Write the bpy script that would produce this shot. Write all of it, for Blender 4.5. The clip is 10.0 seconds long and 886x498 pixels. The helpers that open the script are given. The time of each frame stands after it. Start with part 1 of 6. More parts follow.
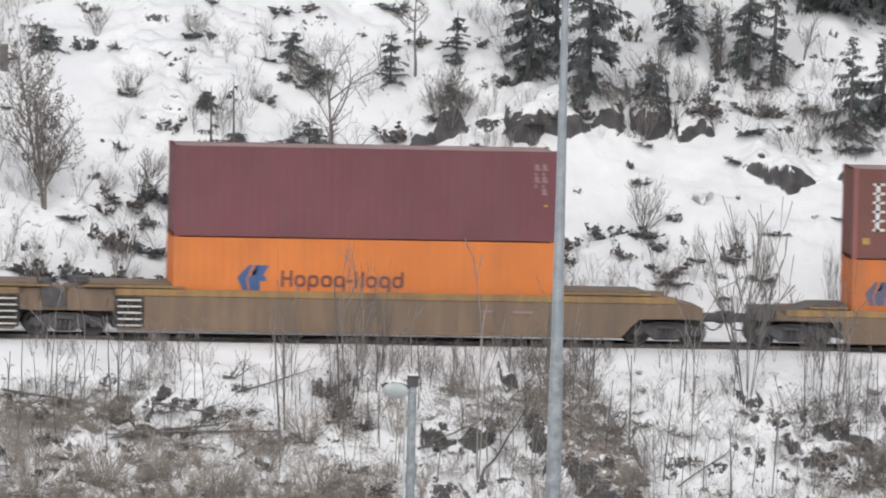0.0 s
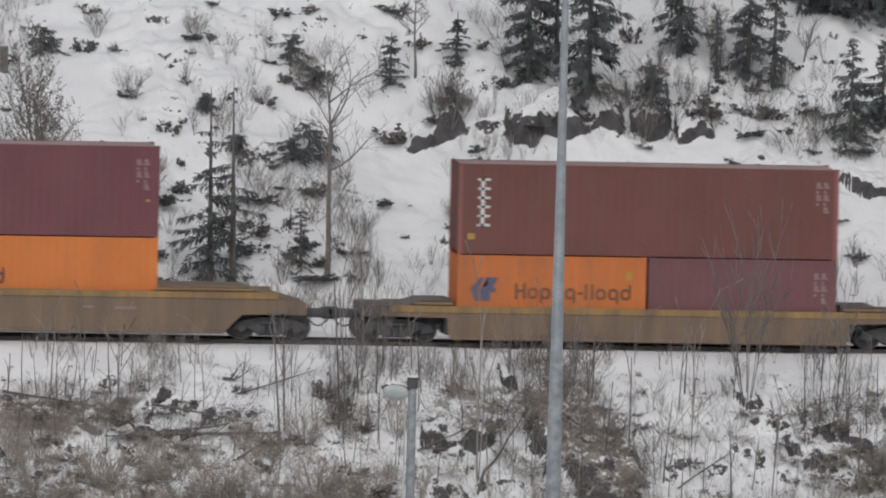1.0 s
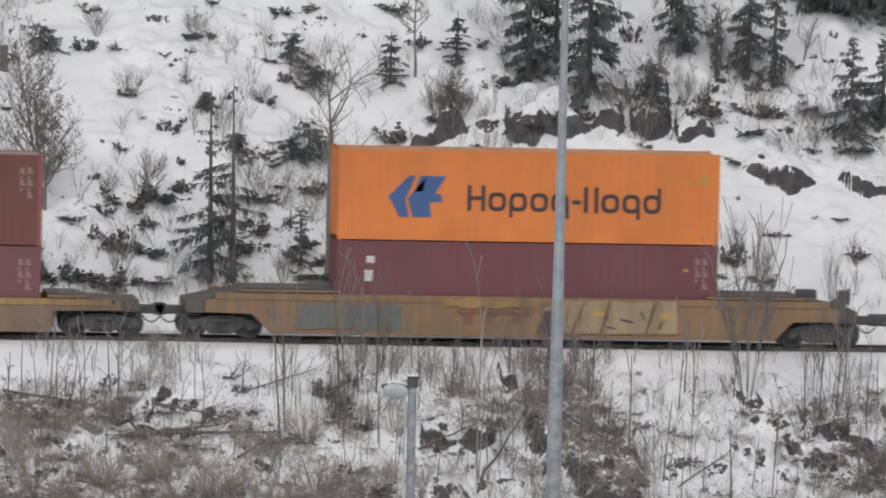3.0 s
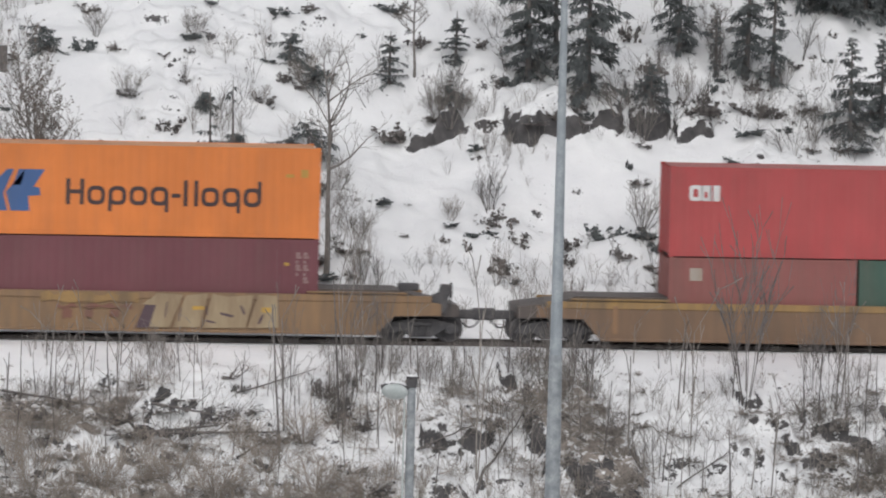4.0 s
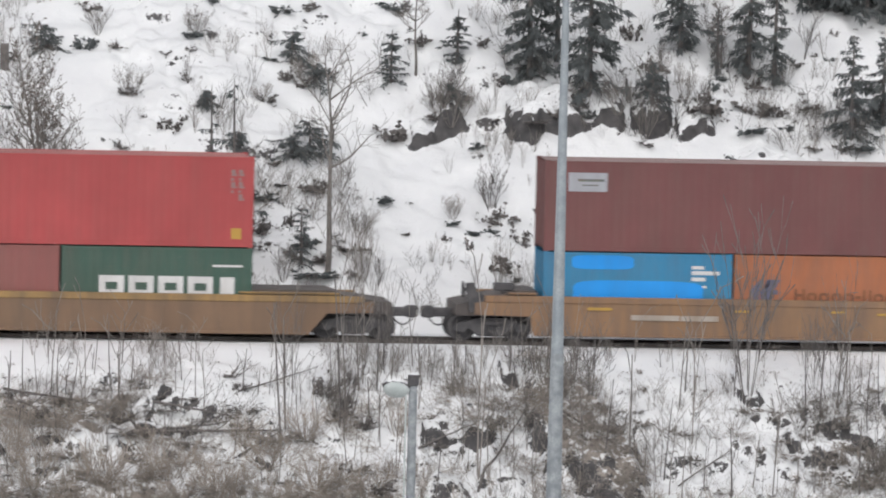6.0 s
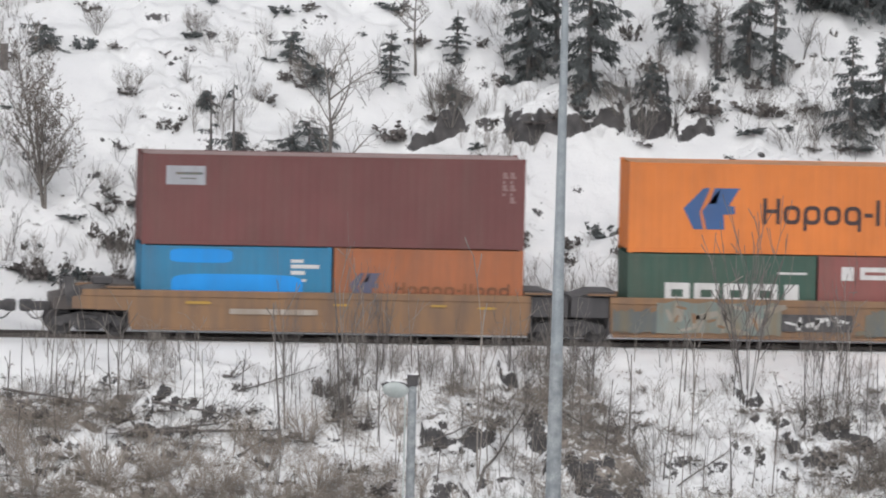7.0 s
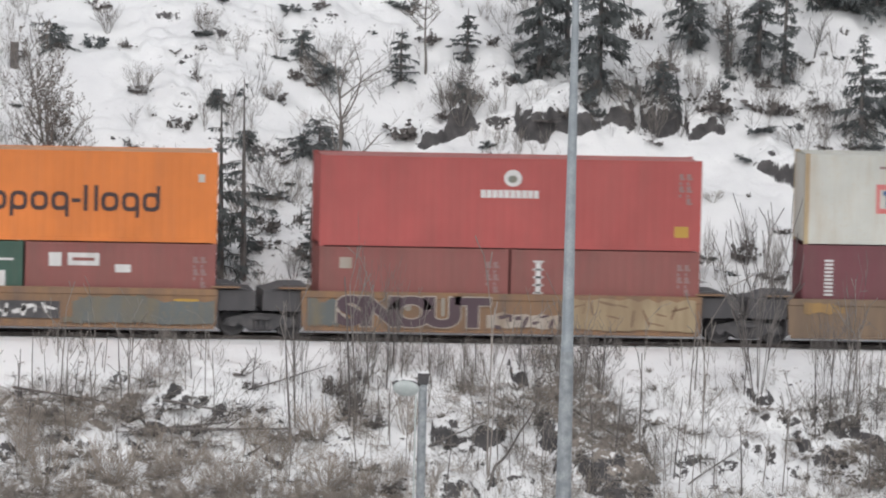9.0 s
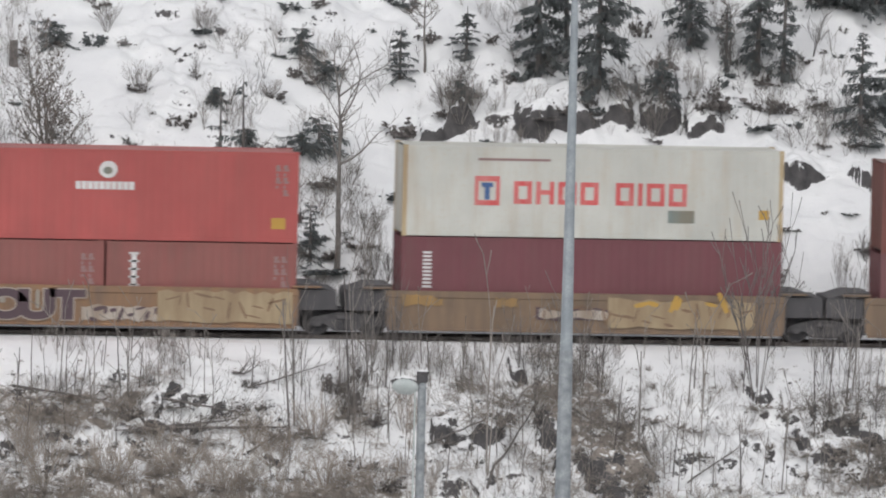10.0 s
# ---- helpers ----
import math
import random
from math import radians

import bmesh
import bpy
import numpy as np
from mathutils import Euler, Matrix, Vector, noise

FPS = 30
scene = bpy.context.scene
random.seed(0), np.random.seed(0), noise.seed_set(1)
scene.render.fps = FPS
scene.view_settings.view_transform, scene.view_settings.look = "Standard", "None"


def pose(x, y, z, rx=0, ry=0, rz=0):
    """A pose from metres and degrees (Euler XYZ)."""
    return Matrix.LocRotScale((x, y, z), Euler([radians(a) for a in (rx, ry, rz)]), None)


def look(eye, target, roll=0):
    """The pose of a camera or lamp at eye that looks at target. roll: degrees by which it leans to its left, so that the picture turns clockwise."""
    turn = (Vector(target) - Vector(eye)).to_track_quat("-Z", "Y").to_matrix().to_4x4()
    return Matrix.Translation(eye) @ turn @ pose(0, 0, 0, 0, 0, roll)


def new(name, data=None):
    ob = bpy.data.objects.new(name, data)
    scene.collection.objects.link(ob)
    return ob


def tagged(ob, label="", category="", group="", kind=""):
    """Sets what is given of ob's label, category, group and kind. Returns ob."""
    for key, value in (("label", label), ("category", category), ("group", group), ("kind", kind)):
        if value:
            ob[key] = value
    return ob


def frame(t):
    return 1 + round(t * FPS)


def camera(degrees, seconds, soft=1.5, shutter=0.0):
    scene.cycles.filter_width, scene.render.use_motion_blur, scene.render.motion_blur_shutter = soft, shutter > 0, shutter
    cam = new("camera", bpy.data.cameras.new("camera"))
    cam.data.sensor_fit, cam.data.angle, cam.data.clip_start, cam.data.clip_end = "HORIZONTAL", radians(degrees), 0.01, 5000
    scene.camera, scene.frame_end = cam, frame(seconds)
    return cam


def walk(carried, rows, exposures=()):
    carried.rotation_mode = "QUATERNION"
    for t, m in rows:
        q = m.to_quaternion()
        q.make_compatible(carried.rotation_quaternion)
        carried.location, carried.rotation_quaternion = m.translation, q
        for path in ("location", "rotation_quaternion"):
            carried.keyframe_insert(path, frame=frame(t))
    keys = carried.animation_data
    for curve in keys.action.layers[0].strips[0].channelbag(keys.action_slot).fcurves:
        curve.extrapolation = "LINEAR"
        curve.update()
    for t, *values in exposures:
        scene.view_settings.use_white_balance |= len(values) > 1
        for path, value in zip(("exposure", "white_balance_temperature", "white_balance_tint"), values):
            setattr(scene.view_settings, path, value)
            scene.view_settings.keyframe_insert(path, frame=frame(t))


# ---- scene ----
# ---- camera and its walk ----
YAW, PITCH, LEAN = 6.5, 3.8, 1.4
REACH = 323.0
AIM = Vector((0.0, 0.0, 2.88))
_y, _p = radians(YAW), radians(PITCH)
AHEAD = Vector((math.sin(_y) * math.cos(_p), math.cos(_y) * math.cos(_p), -math.sin(_p)))
RIGHT = Vector((math.cos(_y), -math.sin(_y), 0.0))
UPWARD = RIGHT.cross(AHEAD)
EYE = AIM - AHEAD * REACH

cam = camera(5.0, 10.0, soft=1.95, shutter=0.22)


def sway(across, up):
    """The hand-held drift: the aim shifted by that many metres beside the train."""
    return look(EYE, AIM - RIGHT * across + UPWARD * up, LEAN)


walk(cam, [(t, sway(a, u)) for t, a, u in (
    (0.0, 0.000, 0.000),
    (0.5, 0.027, -0.041),
    (1.0, 0.000, 0.055),
    (1.5, 0.083, 0.041),
    (2.0, 0.056, -0.027),
    (2.5, 0.027, 0.000),
    (4.0, -0.027, 0.028),
    (4.5, 0.000, -0.027),
    (5.0, 0.000, 0.028),
    (5.5, 0.027, -0.027),
    (7.0, 0.000, -0.027),
    (7.5, 0.110, 0.000),
    (8.0, 0.165, 0.028),
    (8.5, 0.303, 0.029),
    (9.0, 0.331, -0.083),
    (9.5, 0.441, -0.083),
    (10.0, 0.304, -0.137),
)], exposures=(
    (0.0, -0.07, 6380, 10), (0.5, -0.17, 6380, 10), (1.0, -0.59, 6380, 10), (1.5, -0.28, 6380, 10), (2.0, -0.11, 6380, 10), (2.5, -0.46, 6380, 10), (4.0, -0.32, 6380, 10), (4.5, -0.63, 6380, 10),
    (5.0, -0.32, 6380, 10), (5.5, -0.11, 6380, 10), (7.0, -0.18, 6380, 10), (7.5, -0.20, 6380, 10), (8.0, -0.24, 6380, 10), (8.5, -0.24, 6380, 10), (9.0, -0.21, 6380, 10), (9.5, 0.02, 6380, 10), (10.0, -0.26, 6380, 10),
))

# ---- world, sun, exposure ----
world = bpy.data.worlds.new("overcast_sky")
scene.world = world
world.use_nodes = True
wn = world.node_tree
sky = wn.nodes.new("ShaderNodeTexSky")
sky.sky_type = "NISHITA"
sky.sun_disc = False
sky.sun_elevation, sky.sun_rotation = radians(42), radians(205)
sky.air_density, sky.dust_density, sky.ozone_density = 1.0, 3.0, 1.0
cloud = wn.nodes.new("ShaderNodeHueSaturation")
cloud.inputs["Saturation"].default_value = 0.22
wn.links.new(sky.outputs["Color"], cloud.inputs["Color"])
wn.links.new(cloud.outputs["Color"], wn.nodes["Background"].inputs["Color"])
wn.nodes["Background"].inputs["Strength"].default_value = 0.15
sun_data = bpy.data.lights.new("sun", "SUN")
sun_data.energy, sun_data.angle, sun_data.color = 0.9, radians(40), (1.0, 0.97, 0.93)
sun = new("sun", sun_data)
sun.matrix_world = look((0, 0, 0), (-0.31, 0.67, -0.67))


# ---- materials ----
def ramp(nt, fac, stops):
    r = nt.nodes.new("ShaderNodeValToRGB")
    els = r.color_ramp.elements
    while len(els) < len(stops):
        els.new(0.5)
    for e, (pos, c) in zip(els, stops):
        e.position = pos
        e.color = (*c, 1) if len(c) == 3 else (c[0], c[0], c[0], 1)
    nt.links.new(fac, r.inputs[0])
    return r.outputs[0]


def noise_tex(nt, coord, scale, detail=4.0, rough=0.55, stretch=(1, 1, 1)):
    m = nt.nodes.new("ShaderNodeMapping")
    m.inputs["Scale"].default_value = stretch
    nt.links.new(coord, m.inputs["Vector"])
    n = nt.nodes.new("ShaderNodeTexNoise")
    n.inputs["Scale"].default_value, n.inputs["Detail"].default_value, n.inputs["Roughness"].default_value = scale, detail, rough
    nt.links.new(m.outputs["Vector"], n.inputs["Vector"])
    return n.outputs["Fac"]


def mixed(nt, fac, a, b):
    m = nt.nodes.new("ShaderNodeMix")
    m.data_type = "RGBA"
    for socket, value in ((m.inputs[0], fac), (m.inputs[6], a), (m.inputs[7], b)):
        if isinstance(value, tuple):
            socket.default_value = (*value, 1)
        elif isinstance(value, (int, float)):
            socket.default_value = value
        else:
            nt.links.new(value, socket)
    return m.outputs[2]


def start(name, rough, metal=0.0):
    m = bpy.data.materials.new(name)
    m.use_nodes = True
    nt = m.node_tree
    bsdf = nt.nodes["Principled BSDF"]
    bsdf.inputs["Roughness"].default_value, bsdf.inputs["Metallic"].default_value = rough, metal
    coord = nt.nodes.new("ShaderNodeTexCoord").outputs["Object"]
    return m, nt, bsdf, coord


def bumped(nt, bsdf, height, strength, distance):
    b = nt.nodes.new("ShaderNodeBump")
    b.inputs["Strength"].default_value, b.inputs["Distance"].default_value = strength, distance
    nt.links.new(height, b.inputs["Height"])
    nt.links.new(b.outputs["Normal"], bsdf.inputs["Normal"])


def shade(c, k):
    return tuple(min(1.0, v * k) for v in c)


def painted(name, colour, dirt=(0.13, 0.10, 0.08), grime=0.35, rough=0.55, low=0.42, high=0.75):
    """Weathered paint: faded patches, vertical dirt runs, fine scuffs."""
    m, nt, bsdf, coord = start(name, rough)
    fade = ramp(nt, noise_tex(nt, coord, 0.5, 3), [(0.3, shade(colour, 0.9)), (0.7, shade(colour, 1.12))])
    runs = ramp(nt, noise_tex(nt, coord, 2.2, 5, 0.6, (1, 1, 0.16)), [(low, (0.0,)), (high, (grime,))])
    scuff = ramp(nt, noise_tex(nt, coord, 9, 5, 0.7), [(0.56, (0.0,)), (0.74, (grime * 0.8,))])
    c = mixed(nt, runs, fade, dirt)
    c = mixed(nt, scuff, c, shade(dirt, 1.3))
    nt.links.new(c, bsdf.inputs["Base Color"])
    bumped(nt, bsdf, noise_tex(nt, coord, 14, 3), 0.15, 0.01)
    return m


def grained(name, a, b, scale, rough=0.9, bump=0.5, distance=0.02, metal=0.0, stretch=(1, 1, 1)):
    """Two tones of one stuff at two scales, with relief."""
    m, nt, bsdf, coord = start(name, rough, metal)
    big = noise_tex(nt, coord, scale, 5, 0.6, stretch)
    fine = noise_tex(nt, coord, scale * 7, 4, 0.6, stretch)
    c = mixed(nt, ramp(nt, fine, [(0.35, (0.0,)), (0.7, (0.5,))]), ramp(nt, big, [(0.35, a), (0.65, b)]), shade(a, 0.75))
    nt.links.new(c, bsdf.inputs["Base Color"])
    bumped(nt, bsdf, fine, bump, distance)
    return m


def snow_material():
    """Snow; bare soil wherever the ground is too steep to hold it, litter showing through."""
    m, nt, bsdf, coord = start("snow_on_soil", 0.75)
    snow = ramp(nt, noise_tex(nt, coord, 0.5, 5), [(0.3, (0.73, 0.73, 0.74)), (0.7, (0.83, 0.83, 0.83))])
    soil = ramp(nt, noise_tex(nt, coord, 2.5, 6, 0.65), [(0.3, (0.045, 0.043, 0.045)), (0.7, (0.105, 0.098, 0.098))])
    geo = nt.nodes.new("ShaderNodeNewGeometry")
    sep = nt.nodes.new("ShaderNodeSeparateXYZ")
    nt.links.new(geo.outputs["Normal"], sep.inputs[0])
    add = nt.nodes.new("ShaderNodeMath")
    add.operation = "MULTIPLY_ADD"
    nt.links.new(noise_tex(nt, coord, 4.5, 6, 0.75), add.inputs[0])
    add.inputs[1].default_value = 0.9
    nt.links.new(sep.outputs["Z"], add.inputs[2])
    steep = ramp(nt, add.outputs[0], [(0.985, (1.0,)), (1.05, (0.0,))])
    litter = ramp(nt, noise_tex(nt, coord, 5.0, 6, 0.75), [(0.66, (0.0,)), (0.72, (0.75,))])
    c = mixed(nt, litter, snow, (0.16, 0.14, 0.12))
    cover = nt.nodes.new("ShaderNodeAttribute")
    cover.attribute_name = "bare"
    spread = nt.nodes.new("ShaderNodeMath")
    spread.operation = "MULTIPLY_ADD"
    nt.links.new(noise_tex(nt, coord, 2.3, 8, 0.72), spread.inputs[0])
    spread.inputs[1].default_value = 1.5
    less = nt.nodes.new("ShaderNodeMath")
    less.operation = "SUBTRACT"
    nt.links.new(cover.outputs["Fac"], less.inputs[0])
    less.inputs[1].default_value = 1.25
    nt.links.new(less.outputs[0], spread.inputs[2])
    turf = ramp(nt, noise_tex(nt, coord, 6.0, 7, 0.75), [(0.3, (0.12, 0.105, 0.095)), (0.5, (0.25, 0.215, 0.19)), (0.72, (0.42, 0.37, 0.32))])
    c = mixed(nt, ramp(nt, spread.outputs[0], [(0.0, (0.0,)), (0.04, (1.0,))]), c, turf)
    c = mixed(nt, steep, c, soil)
    nt.links.new(c, bsdf.inputs["Base Color"])
    bumped(nt, bsdf, noise_tex(nt, coord, 4.0, 6, 0.65), 0.5, 0.12)
    return m


M_SNOW = snow_material()
M_MAROON = painted("maroon_paint", (0.155, 0.050, 0.060), grime=0.2)
M_MAROON_LOW = painted("dull_maroon_paint", (0.165, 0.065, 0.072), grime=0.25)
M_BROWN = painted("brown_red_paint", (0.148, 0.051, 0.042), grime=0.22)
M_RED_BROWN = painted("red_brown_paint", (0.150, 0.054, 0.052), grime=0.25)
M_ORANGE_LOW = painted("dirty_orange_paint", (0.55, 0.158, 0.035), grime=0.35)
M_ORANGE = painted("orange_paint", (0.64, 0.19, 0.04), grime=0.14)
M_ORANGE_DULL = painted("faded_orange_paint", (0.37, 0.126, 0.054), grime=0.42)
M_RED = painted("red_paint", (0.37, 0.060, 0.060), grime=0.16)
M_RED_PINK = painted("faded_red_paint", (0.37, 0.080, 0.074), grime=0.15)
M_DULL_RED = painted("dull_red_paint", (0.245, 0.085, 0.076), grime=0.3)
M_GREEN = painted("dark_green_paint", (0.044, 0.092, 0.069), grime=0.3)
M_BLUE = painted("blue_paint", (0.032, 0.195, 0.35), grime=0.25)
M_BRIGHT_BLUE = painted("bright_blue_paint", (0.01, 0.27, 0.72), grime=0.1)
M_CREAM = painted("off_white_paint", (0.49, 0.49, 0.45), dirt=(0.35, 0.22, 0.09), grime=0.45, low=0.5, high=0.9)
M_RUST = painted("rust_streaked_paint", (0.42, 0.33, 0.20), dirt=(0.22, 0.11, 0.05), grime=0.7)
M_YELLOW = painted("dirty_yellow_paint", (0.31, 0.19, 0.07), dirt=(0.13, 0.09, 0.06), grime=0.75, low=0.38, high=0.66)
M_WELL_BROWN = painted("dusty_brown_paint", (0.20, 0.136, 0.088), dirt=(0.115, 0.086, 0.065), grime=0.8, low=0.36, high=0.72)
M_WELL_RUST = painted("rusty_brown_paint", (0.185, 0.113, 0.068), dirt=(0.10, 0.075, 0.056), grime=0.6)
M_WELL_OCHRE = painted("ochre_paint", (0.25, 0.142, 0.073), dirt=(0.155, 0.105, 0.078), grime=0.85, low=0.35, high=0.7)
M_WHITE = painted("white_lettering", (0.62, 0.61, 0.6), grime=0.25)
M_SIGN = painted("pale_grey_sign_paint", (0.36, 0.37, 0.40), dirt=(0.22, 0.2, 0.2), grime=0.6)
M_PALE = painted("pale_worn_lettering", (0.27, 0.17, 0.165), grime=0.3)
M_INK = painted("black_lettering", (0.05, 0.028, 0.028), grime=0.1)
M_NAVY = painted("blue_logo_paint", (0.042, 0.10, 0.245), grime=0.2)
M_REDLET = painted("red_lettering", (0.52, 0.08, 0.08), grime=0.3, dirt=(0.6, 0.55, 0.5))
M_GRAF_DARK = painted("purple_black_spray", (0.075, 0.046, 0.058), grime=0.3)
M_GRAF_PALE = painted("cream_spray", (0.32, 0.25, 0.155), dirt=(0.23, 0.16, 0.095), grime=0.85, low=0.38, high=0.62)
M_GRAF_GREY = painted("blue_grey_spray", (0.175, 0.21, 0.195), dirt=(0.21, 0.15, 0.085), grime=0.8, low=0.4, high=0.66)
M_GRAF_BLUE = painted("slate_grey_spray", (0.112, 0.124, 0.122), dirt=(0.19, 0.145, 0.08), grime=0.85, low=0.42, high=0.7)
M_TAG = painted("bright_yellow_tag", (0.44, 0.265, 0.05), grime=0.3)
M_GRAF_DULL = painted("dull_pale_spray", (0.29, 0.265, 0.225), dirt=(0.2, 0.15, 0.09), grime=0.7, low=0.42, high=0.68)
M_SPRAY_RED = painted("rust_red_spray", (0.19, 0.085, 0.06), grime=0.5)
M_GRAF_WHITE = painted("white_spray", (0.38, 0.335, 0.29), dirt=(0.22, 0.16, 0.11), grime=0.8, low=0.42, high=0.7)
M_ROOF = painted("dusty_roof_paint", (0.31, 0.225, 0.215), grime=0.4)
M_ROOF_RED = painted("dusty_red_roof", (0.37, 0.14, 0.13), grime=0.4)
M_NAVY_OLD = painted("faded_blue_logo", (0.07, 0.10, 0.185), dirt=(0.26, 0.13, 0.07), grime=0.45, low=0.42, high=0.68)
M_INK_OLD = painted("faded_brown_lettering", (0.16, 0.068, 0.036), dirt=(0.33, 0.12, 0.04), grime=0.6, low=0.42, high=0.7)
M_ROOF_ORANGE = painted("dusty_orange_roof", (0.50, 0.26, 0.14), grime=0.4)
M_END = painted("grimy_dark_brown_paint", (0.105, 0.085, 0.075), dirt=(0.05, 0.045, 0.045), grime=0.8, low=0.36, high=0.7)
M_WELL_TAN = painted("tan_brown_paint", (0.25, 0.15, 0.075), dirt=(0.15, 0.104, 0.07), grime=0.85, low=0.35, high=0.7)
M_JOINT = painted("grimy_dark_grey_steel", (0.078, 0.073, 0.076), dirt=(0.046, 0.045, 0.049), grime=0.8, low=0.36, high=0.7)
M_IRON = grained("grimy_black_iron", (0.055, 0.053, 0.057), (0.112, 0.105, 0.105), 3.0, 0.7)
M_STEEL = grained("worn_rail_steel", (0.08, 0.07, 0.065), (0.16, 0.14, 0.13), 2.0, 0.5, metal=0.6)
M_TIE = grained("creosoted_timber", (0.03, 0.025, 0.02), (0.08, 0.065, 0.05), 3.0)
M_BALLAST = grained("dark_ballast", (0.045, 0.045, 0.047), (0.12, 0.115, 0.11), 6.0, bump=1.0, distance=0.05)
M_ZINC = grained("galvanised_steel", (0.27, 0.30, 0.32), (0.38, 0.41, 0.43), 4.0, 0.5, bump=0.1, metal=0.25)
M_ZINC_OLD = grained("weathered_zinc", (0.22, 0.24, 0.255), (0.40, 0.42, 0.43), 6.0, 0.6, bump=0.2, metal=0.2)
M_LENS = grained("frosted_lamp_lens", (0.42, 0.46, 0.45), (0.55, 0.58, 0.57), 3.0, 0.35, bump=0.05)
M_BARK = grained("grey_bark", (0.16, 0.145, 0.132), (0.29, 0.265, 0.245), 6.0)
M_BARK_DARK = grained("dark_bark", (0.115, 0.105, 0.10), (0.22, 0.20, 0.19), 6.0)
M_TWIG = grained("grey_brown_twigs", (0.20, 0.18, 0.163), (0.35, 0.315, 0.285), 3.0)
M_BRUSH = grained("matted_dead_brush", (0.30, 0.265, 0.235), (0.46, 0.41, 0.365), 3.0)
M_DRY = grained("dry_tan_grass", (0.32, 0.275, 0.235), (0.49, 0.435, 0.385), 2.0)
M_NEEDLE = grained("spruce_needles", (0.104, 0.116, 0.119), (0.146, 0.157, 0.154), 1.5)
M_LEAF = grained("withered_brown_leaves", (0.13, 0.11, 0.095), (0.24, 0.195, 0.165), 2.0)


# ---- the ground's shape ----
def lattice(ix, iy, seed):
    n = (ix.astype(np.int64) * 374761393 + iy.astype(np.int64) * 668265263 + seed * 982451653) & 0xFFFFFFFF
    n = ((n ^ (n >> 13)) * 1274126177) & 0xFFFFFFFF
    return ((n ^ (n >> 16)) & 0xFFFF) / 65535.0


def bumps(x, y, seed=0):
    """Smooth noise from -1 to 1, one bump a unit."""
    ix, iy = np.floor(x), np.floor(y)
    fx, fy = x - ix, y - iy
    fx, fy = fx * fx * (3 - 2 * fx), fy * fy * (3 - 2 * fy)
    a, b = lattice(ix, iy, seed), lattice(ix + 1, iy, seed)
    c, d = lattice(ix, iy + 1, seed), lattice(ix + 1, iy + 1, seed)
    return 2 * (a + (b - a) * fx + (c - a) * fy + (a - b - c + d) * fx * fy) - 1


def rise(v, a, b):
    u = np.clip((v - a) / (b - a), 0, 1)
    return u * u * (3 - 2 * u)


CHAINS = []


def soil_bank(*nodes):
    """A cut of bare soil under the snow's edge, along nodes of x, y at its foot and height."""
    CHAINS.append(np.array(nodes, float))


# along the hillside
soil_bank((-0.01, 14.01, 0.00), (0.21, 13.78, 0.10), (0.43, 13.70, 0.12), (0.53, 13.64, 0.37), (0.74, 13.62, 0.46), (1.03, 13.74, 0.46), (1.36, 14.10, 0.66), (1.65, 14.22, 0.80), (1.94, 14.25, 0.78), (2.13, 14.36, 0.46), (2.31, 14.48, 0.10), (2.57, 14.45, 0.00))
soil_bank((2.91, 14.36, 0.00), (3.13, 14.03, 0.10), (3.43, 14.14, 0.10), (3.64, 14.02, 0.10), (3.71, 13.65, 0.35), (3.82, 13.38, 0.51), (4.08, 13.20, 0.57), (4.36, 13.16, 0.47), (4.64, 13.18, 0.47), (4.94, 13.36, 0.42), (5.24, 13.52, 0.46), (5.62, 13.52, 0.54), (5.90, 13.44, 0.51), (6.09, 13.47, 0.34), (6.31, 13.80, 0.24), (6.54, 14.08, 0.32), (6.74, 14.21, 0.30), (7.00, 14.02, 0.42), (7.28, 13.93, 0.49), (7.46, 13.90, 0.35), (7.61, 13.88, 0.00))
soil_bank((7.74, 13.97, 0.00), (7.84, 14.05, 0.39), (8.02, 13.82, 0.62), (8.27, 13.53, 0.98), (8.57, 13.64, 0.98), (8.88, 13.86, 0.88), (9.12, 14.24, 0.61), (9.29, 14.58, 0.00))
soil_bank((9.23, 13.44, 0.00), (9.37, 13.46, 0.36), (9.62, 13.62, 0.40), (9.94, 13.78, 0.40), (10.21, 13.75, 0.42), (10.44, 13.64, 0.30), (10.66, 13.66, 0.00))
soil_bank((11.17, 12.43, 0.00), (11.39, 12.18, 0.17), (11.88, 12.00, 0.47), (12.36, 11.36, 0.64), (12.78, 10.98, 0.68), (13.28, 11.22, 0.44), (13.72, 11.67, 0.17), (14.34, 11.98, 0.10), (14.61, 11.94, 0.20), (14.86, 11.02, 0.54), (15.20, 10.76, 0.54), (15.63, 11.10, 0.37), (16.15, 11.37, 0.27), (16.67, 11.70, 0.00))
# on the bank below the track
soil_bank((-1.55, -8.4, 0.0), (-1.44, -9.0, 0.46), (-1.05, -9.15, 0.5), (-0.58, -8.95, 0.28), (-0.03, -8.76, 0.3), (0.53, -8.77, 0.32), (0.98, -7.96, 0.03))
soil_bank((-10.9, -7.6, 0.0), (-10.5, -8.1, 0.2), (-10.0, -7.9, 0.2), (-9.43, -7.6, 0.18), (-8.85, -7.5, 0.12), (-8.45, -7.5, 0.0))
soil_bank((-10.27, -6.86, 0.0), (-9.88, -6.78, 0.18), (-9.36, -6.46, 0.18), (-8.74, -6.45, 0.12), (-8.4, -6.58, 0.0))
soil_bank((8.63, -5.51, 0.0), (8.84, -5.6, 0.25), (9.06, -6.21, 0.3), (9.33, -6.19, 0.3), (9.62, -5.61, 0.03))
